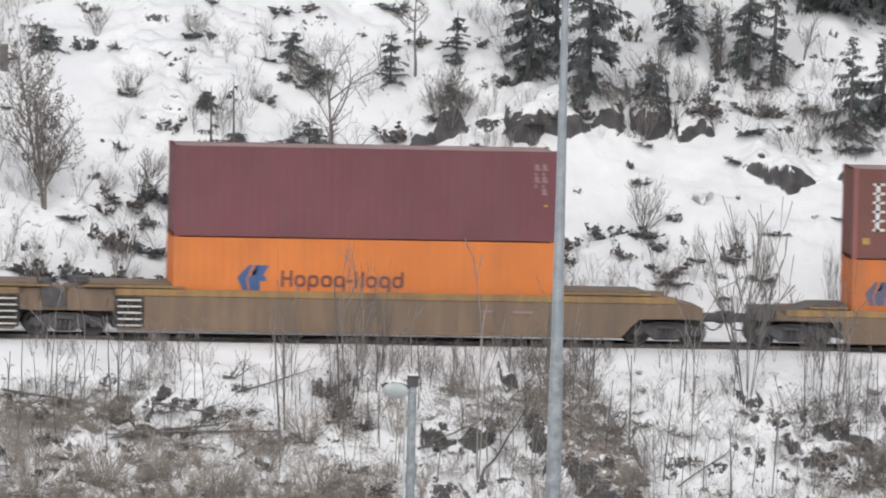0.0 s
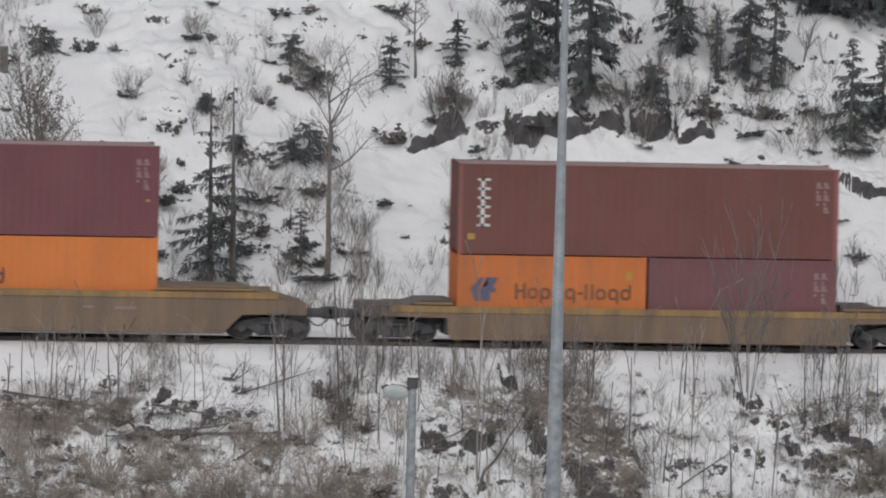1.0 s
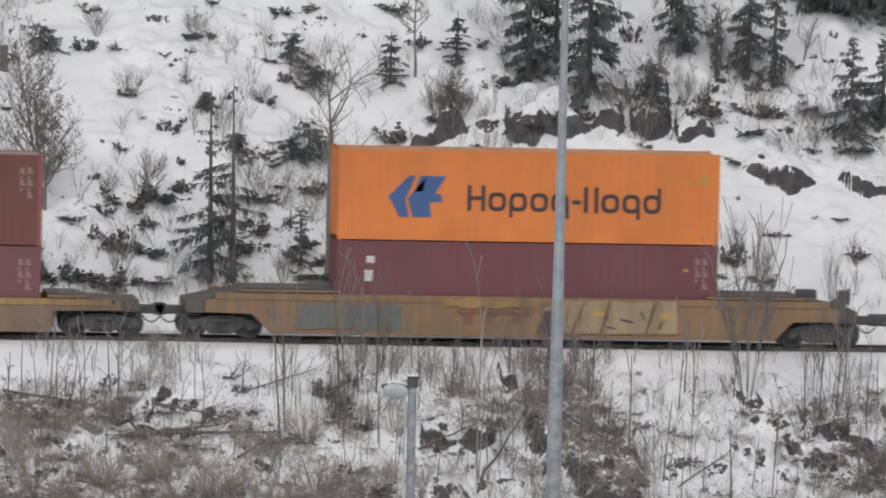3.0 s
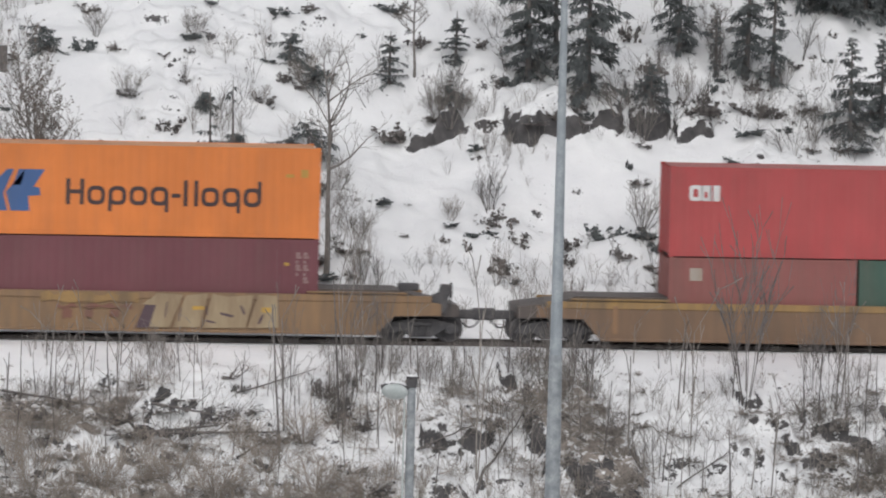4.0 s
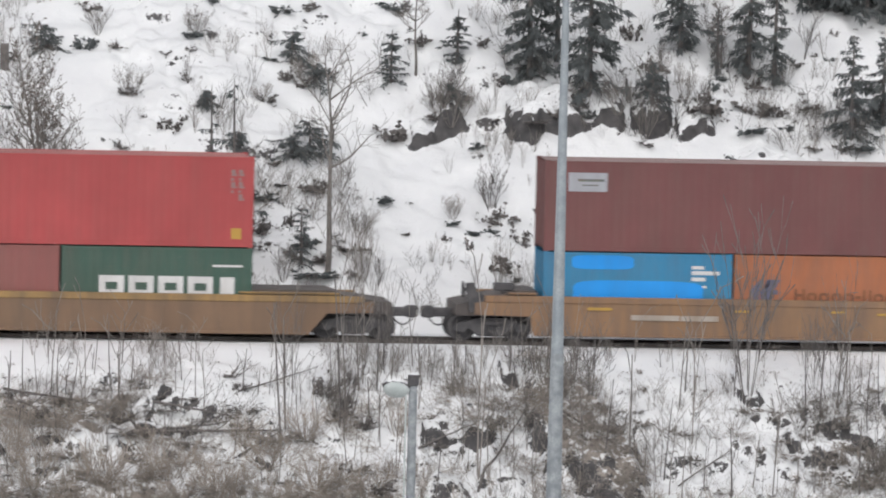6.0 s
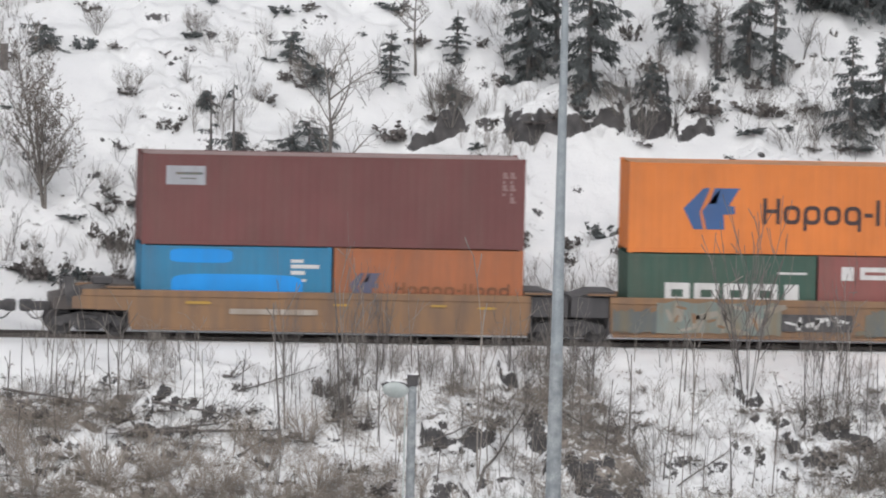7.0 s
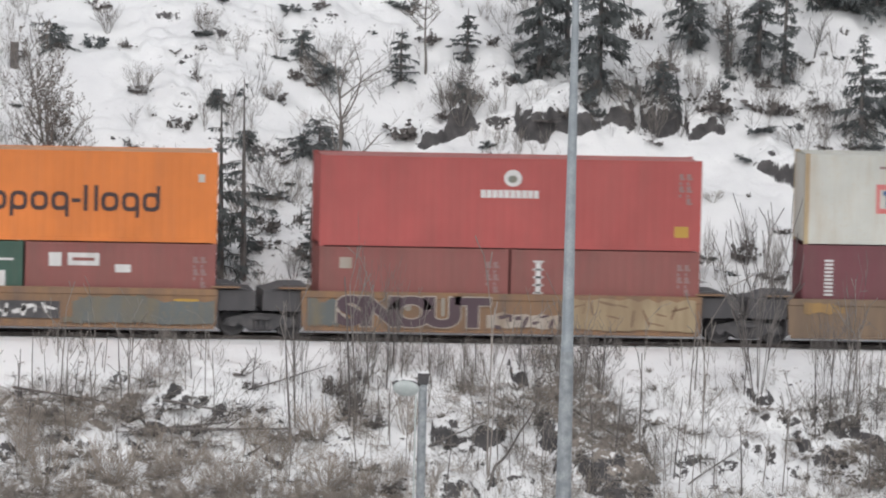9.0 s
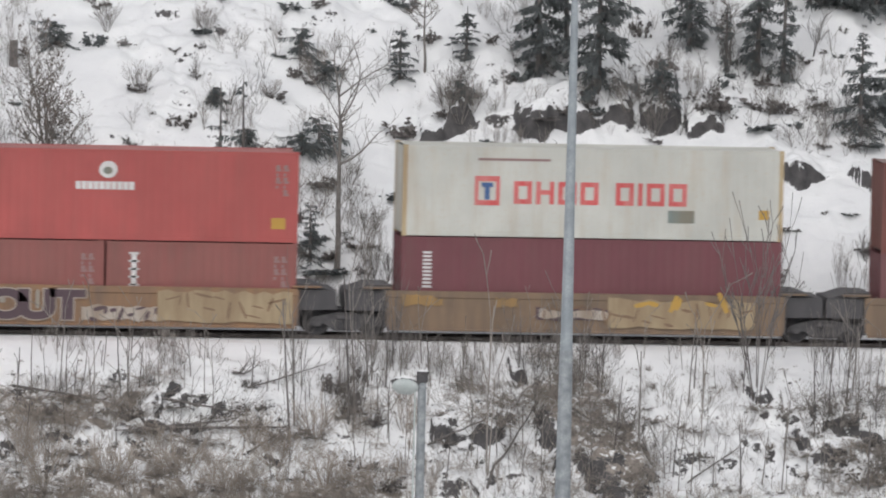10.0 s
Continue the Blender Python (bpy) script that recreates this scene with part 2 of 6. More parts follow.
soil_bank((10.56, -7.9, 0.0), (10.75, -8.1, 0.2), (11.06, -7.74, 0.22), (11.59, -7.5, 0.2), (12.01, -7.52, 0.0))
soil_bank((9.77, -7.23, 0.0), (9.95, -8.04, 0.17), (10.17, -8.66, 0.28), (10.39, -8.74, 0.1), (10.5, -8.7, 0.0))
soil_bank((10.71, -9.03, 0.0), (10.99, -9.18, 0.23), (11.27, -9.05, 0.3), (11.67, -9.0, 0.27), (11.9, -9.14, 0.0))
soil_bank((11.91, -7.62, 0.0), (12.14, -7.92, 0.2), (12.47, -8.13, 0.22), (12.79, -8.5, 0.22), (13.17, -8.7, 0.2))
soil_bank((2.85, -10.21, 0.0), (3.11, -10.71, 0.16), (3.6, -10.73, 0.18), (4.11, -10.43, 0.17), (4.39, -10.26, 0.0))
soil_bank((1.28, -5.34, 0.0), (1.44, -5.37, 0.3), (1.72, -5.3, 0.27), (1.88, -5.16, 0.0))


def mound(x, y):
    """The overgrown heap beside the light pole: 1 at its crown, 0 round it."""
    u, v = (x - 3.1 - 0.24 * (-6.6 - y)) / (1.3 + 0.2 * (-6.6 - y)), (y + 8.0) / 3.7
    return 1 - rise(np.sqrt(u * u + v * v) + 0.1 * bumps(x / 0.6, y / 0.6, 51), 0.62, 1.08)


def bare(x, y):
    """How far dead grass, leaves and soil show through the snow, 0 to 1."""
    x, y = np.asarray(x, float), np.asarray(y, float)
    low = rise(-y, 8.3, 11.2) * np.clip((1 - x) / 9, 0.06, 0.5) * (1 - rise(-y, 40, 60))
    strip = 0.5 * rise(-y, 5.2, 6.2) * (1 - rise(-y, 7.4, 8.6)) * (1 - rise(x, -10.6, -9.4))
    thicket = 0.55 * np.exp(-((x + 3.7) / 0.8) ** 2 - ((y + 7) / 1.3) ** 2) + 0.5 * np.exp(-((x - 13) / 1.1) ** 2 - ((y + 9.5) / 1.8) ** 2)
    wood = 0.12 * rise(x, 3, 7) * rise(y, 15.5, 18) * (1 - rise(y, 40, 70))
    return np.clip(low + strip + thicket + wood + 0.54 * mound(x, y), 0, 1)


def ground(x, y):
    """Height of the ground: valley, bank, track bed, hill."""
    x, y = np.asarray(x, float), np.asarray(y, float)
    z = -0.13 - 0.52 * np.maximum(-3.2 - y, 0) + 0.52 * np.maximum(-16.5 - y, 0)
    z = z + 0.088 * np.maximum(-28 - y, 0) * (1 - rise(-y, 298, 320)) + 33.4 * rise(-y, 298, 320)
    z = z + 0.62 * np.maximum(y - 4.2, 0) - 0.62 * np.maximum(y - 120, 0)
    off = rise(np.abs(y + 0.2), 2.2, 5.5) * (1 - 0.8 * rise(-y, 15, 26))
    z = z + off * (0.55 * bumps(x / 6.3, y / 5.1, 1) + 0.28 * bumps(x / 2.3, y / 2.1, 2) + 0.13 * bumps(x / 0.9, y / 0.8, 3) + 0.06 * bumps(x / 0.41, y / 0.37, 4))
    bank = rise(-y, 4.2, 7.0) * (1 - rise(-y, 16, 24)) * rise(bumps(x / 3.7, y / 2.9, 11), -0.5, 0.3)
    z = z + bank * (0.22 * bumps(x / 1.2, y / 0.9, 12) + 0.15 * bumps(x / 0.55, y / 0.45, 13) + 0.08 * bumps(x / 0.27, y / 0.25, 14))
    z = z + rise(-y, 3.8, 5.5) * (1 - rise(-y, 16, 24)) * (0.09 * bumps(x / 0.62, y / 0.5, 31) + 0.075 * bumps(x / 0.3, y / 0.26, 32))
    z = z + (0.3 + 0.7 * rise(x, 8.2, 9.5)) * rise(x, 4.5, 7.5) * rise(-y, 4.4, 6) * (1 - rise(-y, 16, 24)) * (0.10 * bumps(x / 0.8, y / 0.6, 41) + 0.05 * bumps(x / 0.4, y / 0.33, 42))
    rough = rise(y, 6.5, 9) * (1 - rise(y, 30, 40)) * rise(bumps(x / 3.9, y / 3.1, 15), -0.1, 0.6)
    z = z + rough * (0.20 * bumps(x / 1.1, y / 0.8, 16) + 0.16 * bumps(x / 0.5, y / 0.4, 17) + 0.07 * bumps(x / 0.26, y / 0.24, 18))
    z = z + 0.7 * mound(x, y) + 0.18 * mound(x, y) * bumps(x / 0.5, y / 0.45, 52)
    for c in CHAINS:
        high = np.interp(x, c[:, 0], c[:, 2], 0, 0)
        edge = np.interp(x, c[:, 0], c[:, 1]) + np.minimum(high, 0.4) * (0.7 * np.abs(bumps(x / 0.6, x * 0 + 3.5, 6)) + 0.15 * bumps(x / 0.3, y / 0.2, 9))
        high = high * (1 + 0.25 * np.abs(bumps(x / 0.8, x * 0 + 2.5, 10)) + 0.2 * bumps(x / 0.3, y / 0.15, 20))
        cut = 0.2
        z = z + high * (rise(y, edge, edge + cut) - rise(y, edge + 0.3, edge + 3.2))
    return z


def on_ground(x, y, sink=0.05):
    return float(ground(x, y)) - sink


# ---- building helpers ----
def mesh_of(name, verts, faces, material):
    me = bpy.data.meshes.new(name)
    me.from_pydata(verts, [], faces)
    me.materials.append(material)
    me.update()
    return me


def part(name, bm, material, parent, label=""):
    """Links a bmesh (or a finished mesh) as one mesh object under a thing or a part."""
    if isinstance(bm, bmesh.types.BMesh):
        me = bpy.data.meshes.new(name)
        bm.to_mesh(me)
        bm.free()
    else:
        me = bm
    if material and not me.materials:
        me.materials.append(material)
    ob = new(name, me)
    ob.parent = parent
    return tagged(ob, label)


def thing(name, label, category, group="", kind=""):
    return tagged(new(name), label, category, group, kind)


def box(bm, x0, x1, y0, y1, z0, z1, bevel=0.0):
    r = bmesh.ops.create_cube(bm, size=1.0, matrix=Matrix.LocRotScale(((x0 + x1) / 2, (y0 + y1) / 2, (z0 + z1) / 2), None, (x1 - x0, y1 - y0, z1 - z0)))
    if bevel:
        edges = {e for v in r["verts"] for e in v.link_edges}
        bmesh.ops.bevel(bm, geom=list(edges), offset=bevel, segments=1, affect="EDGES", profile=0.5)
    return bm


def boxes(*specs, bevel=0.0):
    bm = bmesh.new()
    for s in specs:
        box(bm, *s, bevel=bevel)
    return bm


def plate(bm, outline, y0, y1):
    """A flat outline of (x, z), made thick from y0 to y1."""
    front = [bm.verts.new((x, y0, z)) for x, z in outline]
    back = [bm.verts.new((x, y1, z)) for x, z in outline]
    bm.faces.new(front)
    bm.faces.new(back[::-1])
    n = len(outline)
    for i in range(n):
        j = (i + 1) % n
        bm.faces.new((front[j], front[i], back[i], back[j]))
    return bm


def rod(bm, a, b, r, n=8, r2=None):
    a, b = Vector(a), Vector(b)
    m = Matrix.Translation((a + b) / 2) @ (b - a).to_track_quat("Z", "Y").to_matrix().to_4x4()
    bmesh.ops.create_cone(bm, cap_ends=True, segments=n, radius1=r, radius2=r if r2 is None else r2, depth=(b - a).length, matrix=m)
    return bm


# ---- the ground ----
def ground_sheet():
    xs = np.concatenate([-np.geomspace(19, 2500, 26)[::-1], np.arange(-18.5, 18.51, 0.075), np.geomspace(19, 2500, 26)])
    ys = np.concatenate([-np.geomspace(19, 2500, 40)[::-1], np.arange(-18.5, -10.9, 0.11), np.arange(-10.9, -5, 0.055), np.arange(-5, -3.9, 0.1), np.arange(-3.9, 4.2, 0.3), np.arange(4.2, 10.7, 0.1), np.arange(10.7, 14.8, 0.04), np.arange(14.8, 26, 0.1), np.geomspace(26.3, 2500, 34)])
    X, Y = np.meshgrid(xs, ys)
    V = np.stack([X, Y, ground(X, Y)], -1).reshape(-1, 3)
    ny, nx = X.shape
    i = (np.arange(ny - 1)[:, None] * nx + np.arange(nx - 1)[None, :]).ravel()
    F = np.stack([i, i + 1, i + 1 + nx, i + nx], -1)
    me = mesh_of("ground", V.tolist(), F.tolist(), M_SNOW)
    me.polygons.foreach_set("use_smooth", np.ones(len(me.polygons), bool))
    me.attributes.new("bare", "FLOAT", "POINT").data.foreach_set("value", bare(X, Y).ravel())
    return tagged(new("ground", me), "snow-covered hillside and bank with bare soil edges", "ground", kind="structure")


ground_sheet()


def railway_track():
    track = thing("railway_track", "steel rails on dark ballast half buried in snow", "railway track", kind="structure")
    bm = bmesh.new()
    plate(bm, [(-1.35, -0.3), (1.35, -0.3), (1.12, -0.15), (-1.12, -0.15)], -200, 200)
    bm.transform(pose(0, 0, 0, 0, 0, 90))
    part("ballast_bed", bm, M_BALLAST, track)
    for y in (-0.7525, 0.7525):
        bm = bmesh.new()
        plate(bm, [(-0.07, -0.17), (0.07, -0.17), (0.07, -0.15), (0.012, -0.13), (0.012, -0.045), (0.036, -0.035), (0.036, 0.0), (-0.036, 0.0), (-0.036, -0.035), (-0.012, -0.045), (-0.012, -0.13), (-0.07, -0.15)], -200, 200)
        bm.transform(pose(0, y, 0, 0, 0, 90))
        part("rail", bm, M_STEEL, track)
    tie = bpy.data.meshes.new("tie")
    bm = boxes((-0.11, 0.11, -1.29, 1.29, -0.3, -0.168), bevel=0.01)
    bm.to_mesh(tie)
    bm.free()
    tie.materials.append(M_TIE)
    for k in range(-60, 61):
        part("tie", tie, None, track).location.x = k * 0.53
    return track


railway_track()


# ---- plants ----
def tubes(segs, sides=3):
    """Tapered sticks from rows of start, end, two radii; each one joined to the one that it grows from."""
    s = np.array(segs, float)
    a, b, r0, r1 = s[:, 0:3], s[:, 3:6], s[:, 6], s[:, 7]
    d = b - a
    d /= np.linalg.norm(d, axis=1)[:, None] + 1e-9
    ref = np.where(np.abs(d[:, 2:3]) > 0.9, [[1.0, 0, 0]], [[0, 0, 1.0]])
    u = np.cross(d, ref)
    u /= np.linalg.norm(u, axis=1)[:, None] + 1e-9
    w = np.cross(d, u)
    ring = [(math.cos(2 * math.pi * k / sides), math.sin(2 * math.pi * k / sides)) for k in range(sides)]
    V = [a + (u * cx + w * sx) * r0[:, None] for cx, sx in ring] + [b + (u * cx + w * sx) * r1[:, None] for cx, sx in ring]
    V = np.stack(V, 1).reshape(-1, 3)
    base = np.arange(len(s))[:, None] * 2 * sides
    F = np.concatenate([base + np.array([[k, (k + 1) % sides, sides + (k + 1) % sides, sides + k]]) for k in range(sides)]).tolist()
    ends = {}
    for i, row in enumerate(segs):
        k = ends.get(tuple(np.round(row[0:3], 5)), 0 if i else None)
        if k is not None:
            F.append((k, k + 1, 2 * sides * i))
        ends[tuple(np.round(row[3:6], 5))] = 2 * sides * i + sides
    return V.tolist(), F


def grow(rng, out, p, d, length, r, depth, wob=0.16, lift=0.09, kids=2.0, spread=0.52, shrink=0.55, steps=4):
    """A wobbling shoot with side shoots."""
    tips = []
    r_end = max(r * 0.45, 0.0065)
    for i in range(steps):
        d = (d + Vector((rng.uniform(-1, 1), rng.uniform(-1, 1), rng.uniform(-1, 1))) * wob + Vector((0, 0, lift))).normalized()
        q = p + d * (length / steps)
        k0, k1 = r + (r_end - r) * i / steps, r + (r_end - r) * (i + 1) / steps
        out.append((*p, *q, k0, k1))
        p = q
        if depth > 0 and i >= 1:
            n = int(kids) + (rng.random() < kids % 1)
            for _ in range(n):
                side = Vector((rng.uniform(-1, 1), rng.uniform(-1, 1), rng.uniform(-0.3, 0.6))).normalized()
                grow(rng, out, p, (d * (1 - spread) + side * spread).normalized(), length * shrink * rng.uniform(0.6, 1.1), k1 * 0.6, depth - 1, wob, lift, kids, spread, shrink, 3)
    return p


def shrub_mesh(seed, stems, spread, height, r, depth, material, kids=1.5, wob=0.18):
    """Bare shoots from one root, of height about 1."""
    rng = random.Random(seed)
    out = []
    for _ in range(stems):
        a, t = rng.uniform(0, 6.283), spread * math.sqrt(rng.random())
        d = Vector((math.cos(a) * t, math.sin(a) * t, 1)).normalized()
        p = Vector((math.cos(a) * t * 0.12, math.sin(a) * t * 0.12, -0.03))
        grow(rng, out, p, d, height * rng.uniform(0.6, 1.05), r * rng.uniform(0.7, 1.2), depth, wob, kids=kids)
    return mesh_of("shrub", *tubes(out), material)


def clump_mesh(seed, n, flat, material, lumps=5, bit=0.055):
    """A ragged low tangle: scraps of leaf and bark gathered in a few lumps, thin stalks between."""
    rng = random.Random(seed)
    V, F = [], []
    homes = [Vector((rng.gauss(0, 0.34), rng.gauss(0, 0.22), rng.uniform(0, 0.25) * flat)) for _ in range(lumps)]
    for i in range(n):
        h = homes[rng.randrange(lumps)]
        p = h + Vector((rng.gauss(0, 0.15), rng.gauss(0, 0.12), rng.gauss(0, 0.09) * flat))
        p.z = max(p.z, -0.04)
        d = Vector((rng.uniform(-1, 1), rng.uniform(-1, 1), rng.uniform(-0.5, 1.0))).normalized()
        w = d.cross(Vector((rng.uniform(-1, 1), rng.uniform(-1, 1), rng.uniform(-1, 1)))).normalized()
        k = len(V)
        if i % 6 == 0:
            length, half = rng.uniform(0.2, 0.5) * flat, w * 0.008
            d.z = abs(d.z) + 0.3
        else:
            length, half = bit * rng.uniform(0.7, 2.0), w * bit * rng.uniform(0.35, 0.8)
        V += [p - half * 0.6, p + d * length * 0.45 - half, p + d * length, p + d * length * 0.5 + half]
        F += [(k, k + 1, k + 2, k + 3)]
    return mesh_of("clump", [tuple(v) for v in V], F, material)


def leafy(rng, points, size):
    """Small bent leaves about the points."""
    V, F = [], []
    for p in points:
        d = Vector((rng.uniform(-1, 1), rng.uniform(-1, 1), rng.uniform(-1.2, 0.6))).normalized()
        w = d.cross(Vector((rng.uniform(-1, 1), rng.uniform(-1, 1), rng.uniform(-1, 1)))).normalized() * size * 0.4
        k = len(V)
        s = size * rng.uniform(0.6, 1.3)
        V += [p, p + d * s * 0.5 + w, p + d * s, p + d * s * 0.5 - w]
        F += [(k, k + 1, k + 2, k + 3)]
    return [tuple(v) for v in V], F


def spruce_meshes(seed, high, wide, bare_foot=0.08, thin=1.0, top_bare=0.0, taper=0.8, tiers=0):
    """Trunk, and drooping boughs hung with sprays of needles. thin: under 1, a sparse crown; tiers: whorls of a young tree."""
    rng = random.Random(seed)
    trunk = []
    lean = Vector((rng.uniform(-0.02, 0.02), rng.uniform(-0.02, 0.02), 1))
    r = 0.012 * high + 0.03
    n = 10
    for i in range(n):
        a, b = lean * (high * i / n), lean * (high * (i + 1) / n)
        trunk.append((*a, *b, r * (1 - i / n) + 0.012, r * (1 - (i + 1) / n) + 0.010))
    trunk[0] = (0, 0, -0.35, *trunk[0][3:])
    V, F, wood = [], [], []
    boughs = []
    if tiers:
        for i in range(tiers):
            u = bare_foot + (0.97 - bare_foot) * (i + rng.uniform(-0.3, 0.3)) / tiers
            first = rng.uniform(0, 6.283)
            for k in range(rng.choice((5, 6, 7))):
                boughs.append((u + rng.uniform(-0.035, 0.035), first + k * 6.283 / 6 + rng.uniform(-0.3, 0.3)))
    else:
        count = int(19 * high * thin) + 22
        boughs = [(bare_foot + (1 - bare_foot) * (i + rng.random()) / count, rng.uniform(0, 6.283)) for i in range(count)]
    for u, a in boughs:
        if top_bare and u > 1 - top_bare and rng.random() < 0.75:
            continue
        reach = wide * 0.57 * ((1 - u) ** taper * 0.95 + 0.05) * (rng.choice((0.35, 0.6, 0.8, 1.0, 1.25)) if tiers else rng.choice((0.45, 0.7, 0.85, 0.95, 1.1, 1.3)) * rng.uniform(0.85, 1.1))
        if u < bare_foot + 0.12:
            reach *= 0.8
        out = Vector((math.cos(a), math.sin(a), 0))
        p = lean * (u * high)
        droop = rng.uniform(0.05, 0.6) if tiers else rng.uniform(0.3, 0.95) * (1.1 - u)
        pts = [p]
        steps = 5
        for k in range(steps):
            slope = 0.25 * (1 - k / steps) - droop * (0.4 + k / steps) + (0.25 if k == steps - 1 else 0)
            pts.append(pts[-1] + (out + Vector((rng.uniform(-0.12, 0.12), rng.uniform(-0.12, 0.12), slope))) * (reach / steps))
        for k in range(steps):
            wood.append((*pts[k], *pts[k + 1], max(0.018 * (1 - k / steps), 0.006), max(0.018 * (1 - (k + 1) / steps), 0.004)))
        sprays = int((14 + 60 * reach) if tiers else (30 + 84 * reach) * (0.5 + 0.5 * thin))
        side = out.cross(Vector((0, 0, 1)))
        for _ in range(sprays):
            f = rng.random() ** 0.7 * steps
            k = min(int(f), steps - 1)
            q = pts[k].lerp(pts[k + 1], f - k)
            s = rng.choice((-1, 1))
            d = (out * rng.uniform(0.2, 0.9) + side * s * rng.uniform(0.2, 1) + Vector((0, 0, rng.uniform(-0.8, 0.2) if tiers else rng.uniform(-1.5, 0.15)))).normalized()
            length = rng.uniform(0.07, 0.17) if tiers else rng.uniform(0.12, 0.36) * (0.5 + 0.5 * min(1, reach)) * (0.75 + 0.12 * min(high, 6) / 3)
            w = d.cross(Vector((rng.uniform(-1, 1), rng.uniform(-1, 1), rng.uniform(0, 1)))).normalized() * length * rng.uniform(0.05, 0.12) * (1.6 if tiers else 1)
            b = len(V)
            e = q + d * length + Vector((0, 0, -0.12 * length))
            m = q + d * length * 0.55
            V += [tuple(q), tuple(m + w), tuple(e), tuple(m - w)]
            F += [(b, b + 1, b + 2, b + 3)]
    return mesh_of("trunk", *tubes(trunk + wood, 4), M_BARK_DARK), mesh_of("crown", V, F, M_NEEDLE)


SPRUCE_LABEL = "dark green spruce tree with drooping boughs in snow"


def spruce(x, y, high, wide, seed, thin=1.0, bare_foot=0.06, top_bare=0.0, label=SPRUCE_LABEL, taper=0.8, tiers=0):
    tree = thing("spruce_tree", label, "tree", "spruces on the hillside")
    trunk, crown = spruce_meshes(seed, high, wide, bare_foot, thin, top_bare, taper, tiers)
    part("trunk", trunk, None, tree)
    part("crown", crown, None, tree)
    tree.matrix_basis = pose(x, y, on_ground(x, y, 0.02))
    return tree


# x, y, height, crown width, fullness
SPRUCES = (
    (4.68, 16.79, 6.2, 1.7, 0.85),
    (6.45, 15.00, 6.8, 2.3, 0.70),
    (5.64, 17.18, 5.0, 1.1, 0.35),
    (9.85, 17.69, 4.8, 1.45, 0.80),
    (12.10, 17.14, 5.2, 1.4, 0.70),
    (12.90, 16.61, 4.2, 1.0, 0.55),
    (15.18, 14.01, 3.5, 2.1, 0.50),
    (16.40, 14.95, 3.0, 1.9, 0.80),
    (14.55, 20.15, 5.6, 2.0, 1.00),
    (15.45, 19.85, 5.6, 2.4, 1.00),
    (16.50, 20.00, 5.8, 2.2, 1.00),
    (17.40, 20.20, 5.3, 1.8, 0.90),
    (11.06, 17.20, 2.2, 0.8, 0.15),
    (8.50, 14.10, 1.5, 1.2, 0.40),
)
for k, (x, y, high, wide, thin) in enumerate(SPRUCES):
    spruce(x, y, high, wide, 100 + k, thin, 0.03, taper=0.5 if high > 4 else 0.8)
# young spruces with open whorls of branches
for k, (x, y, high, wide) in enumerate(((-0.03, 16.59, 1.8, 1.35), (2.27, 17.27, 1.8, 1.25))):
    spruce(x, y, high, wide, 150 + k, 1.0, 0.06, label="small young spruce with open whorls of branches", taper=0.9, tiers=8)
# evergreen bushes, low and wide
EVERGREENS = (
    (-3.70, 12.25, 1.0, 2.0, 0.30),
    (-3.10, 12.60, 1.5, 1.8, 0.22),
    (-3.35, 16.90, 1.5, 1.7, 0.22),
    (-2.55, 16.40, 0.9, 1.6, 0.20),
    (-11.70, 17.55, 1.2, 1.6, 0.30),
    (-6.38, 14.26, 0.75, 0.8, 0.50),
    (-5.50, 12.40, 0.7, 0.8, 0.30),
    (1.85, 15.00, 1.0, 1.2, 0.20),
    (8.50, 14.75, 1.0, 1.5, 0.35),
    (-3.80, 7.45, 2.5, 1.2, 0.03),
)
for k, (x, y, high, wide, thin) in enumerate(EVERGREENS):
    bush = spruce(x, y, high * 0.75, wide * 0.9, 300 + k, thin * 1.6, 0.0, 0.0, "low dark evergreen bush on the snowy hillside", 0.3)
    bush.name = "evergreen_bush"
    tagged(bush, category="bush", group="evergreen bushes on the hill")
# two slender spruces with bare leaders
THIN_SPRUCES = (
    (-6.80, 6.78, 6.4, 3.1),
    (-6.07, 6.71, 6.6, 3.3),
)
for k, (x, y, high, wide) in enumerate(THIN_SPRUCES):
    spruce(x, y, high, wide, 200 + k, 0.22, 0.01, 0.42, "slender spruce with a sparse crown and bare leader", 1.15)


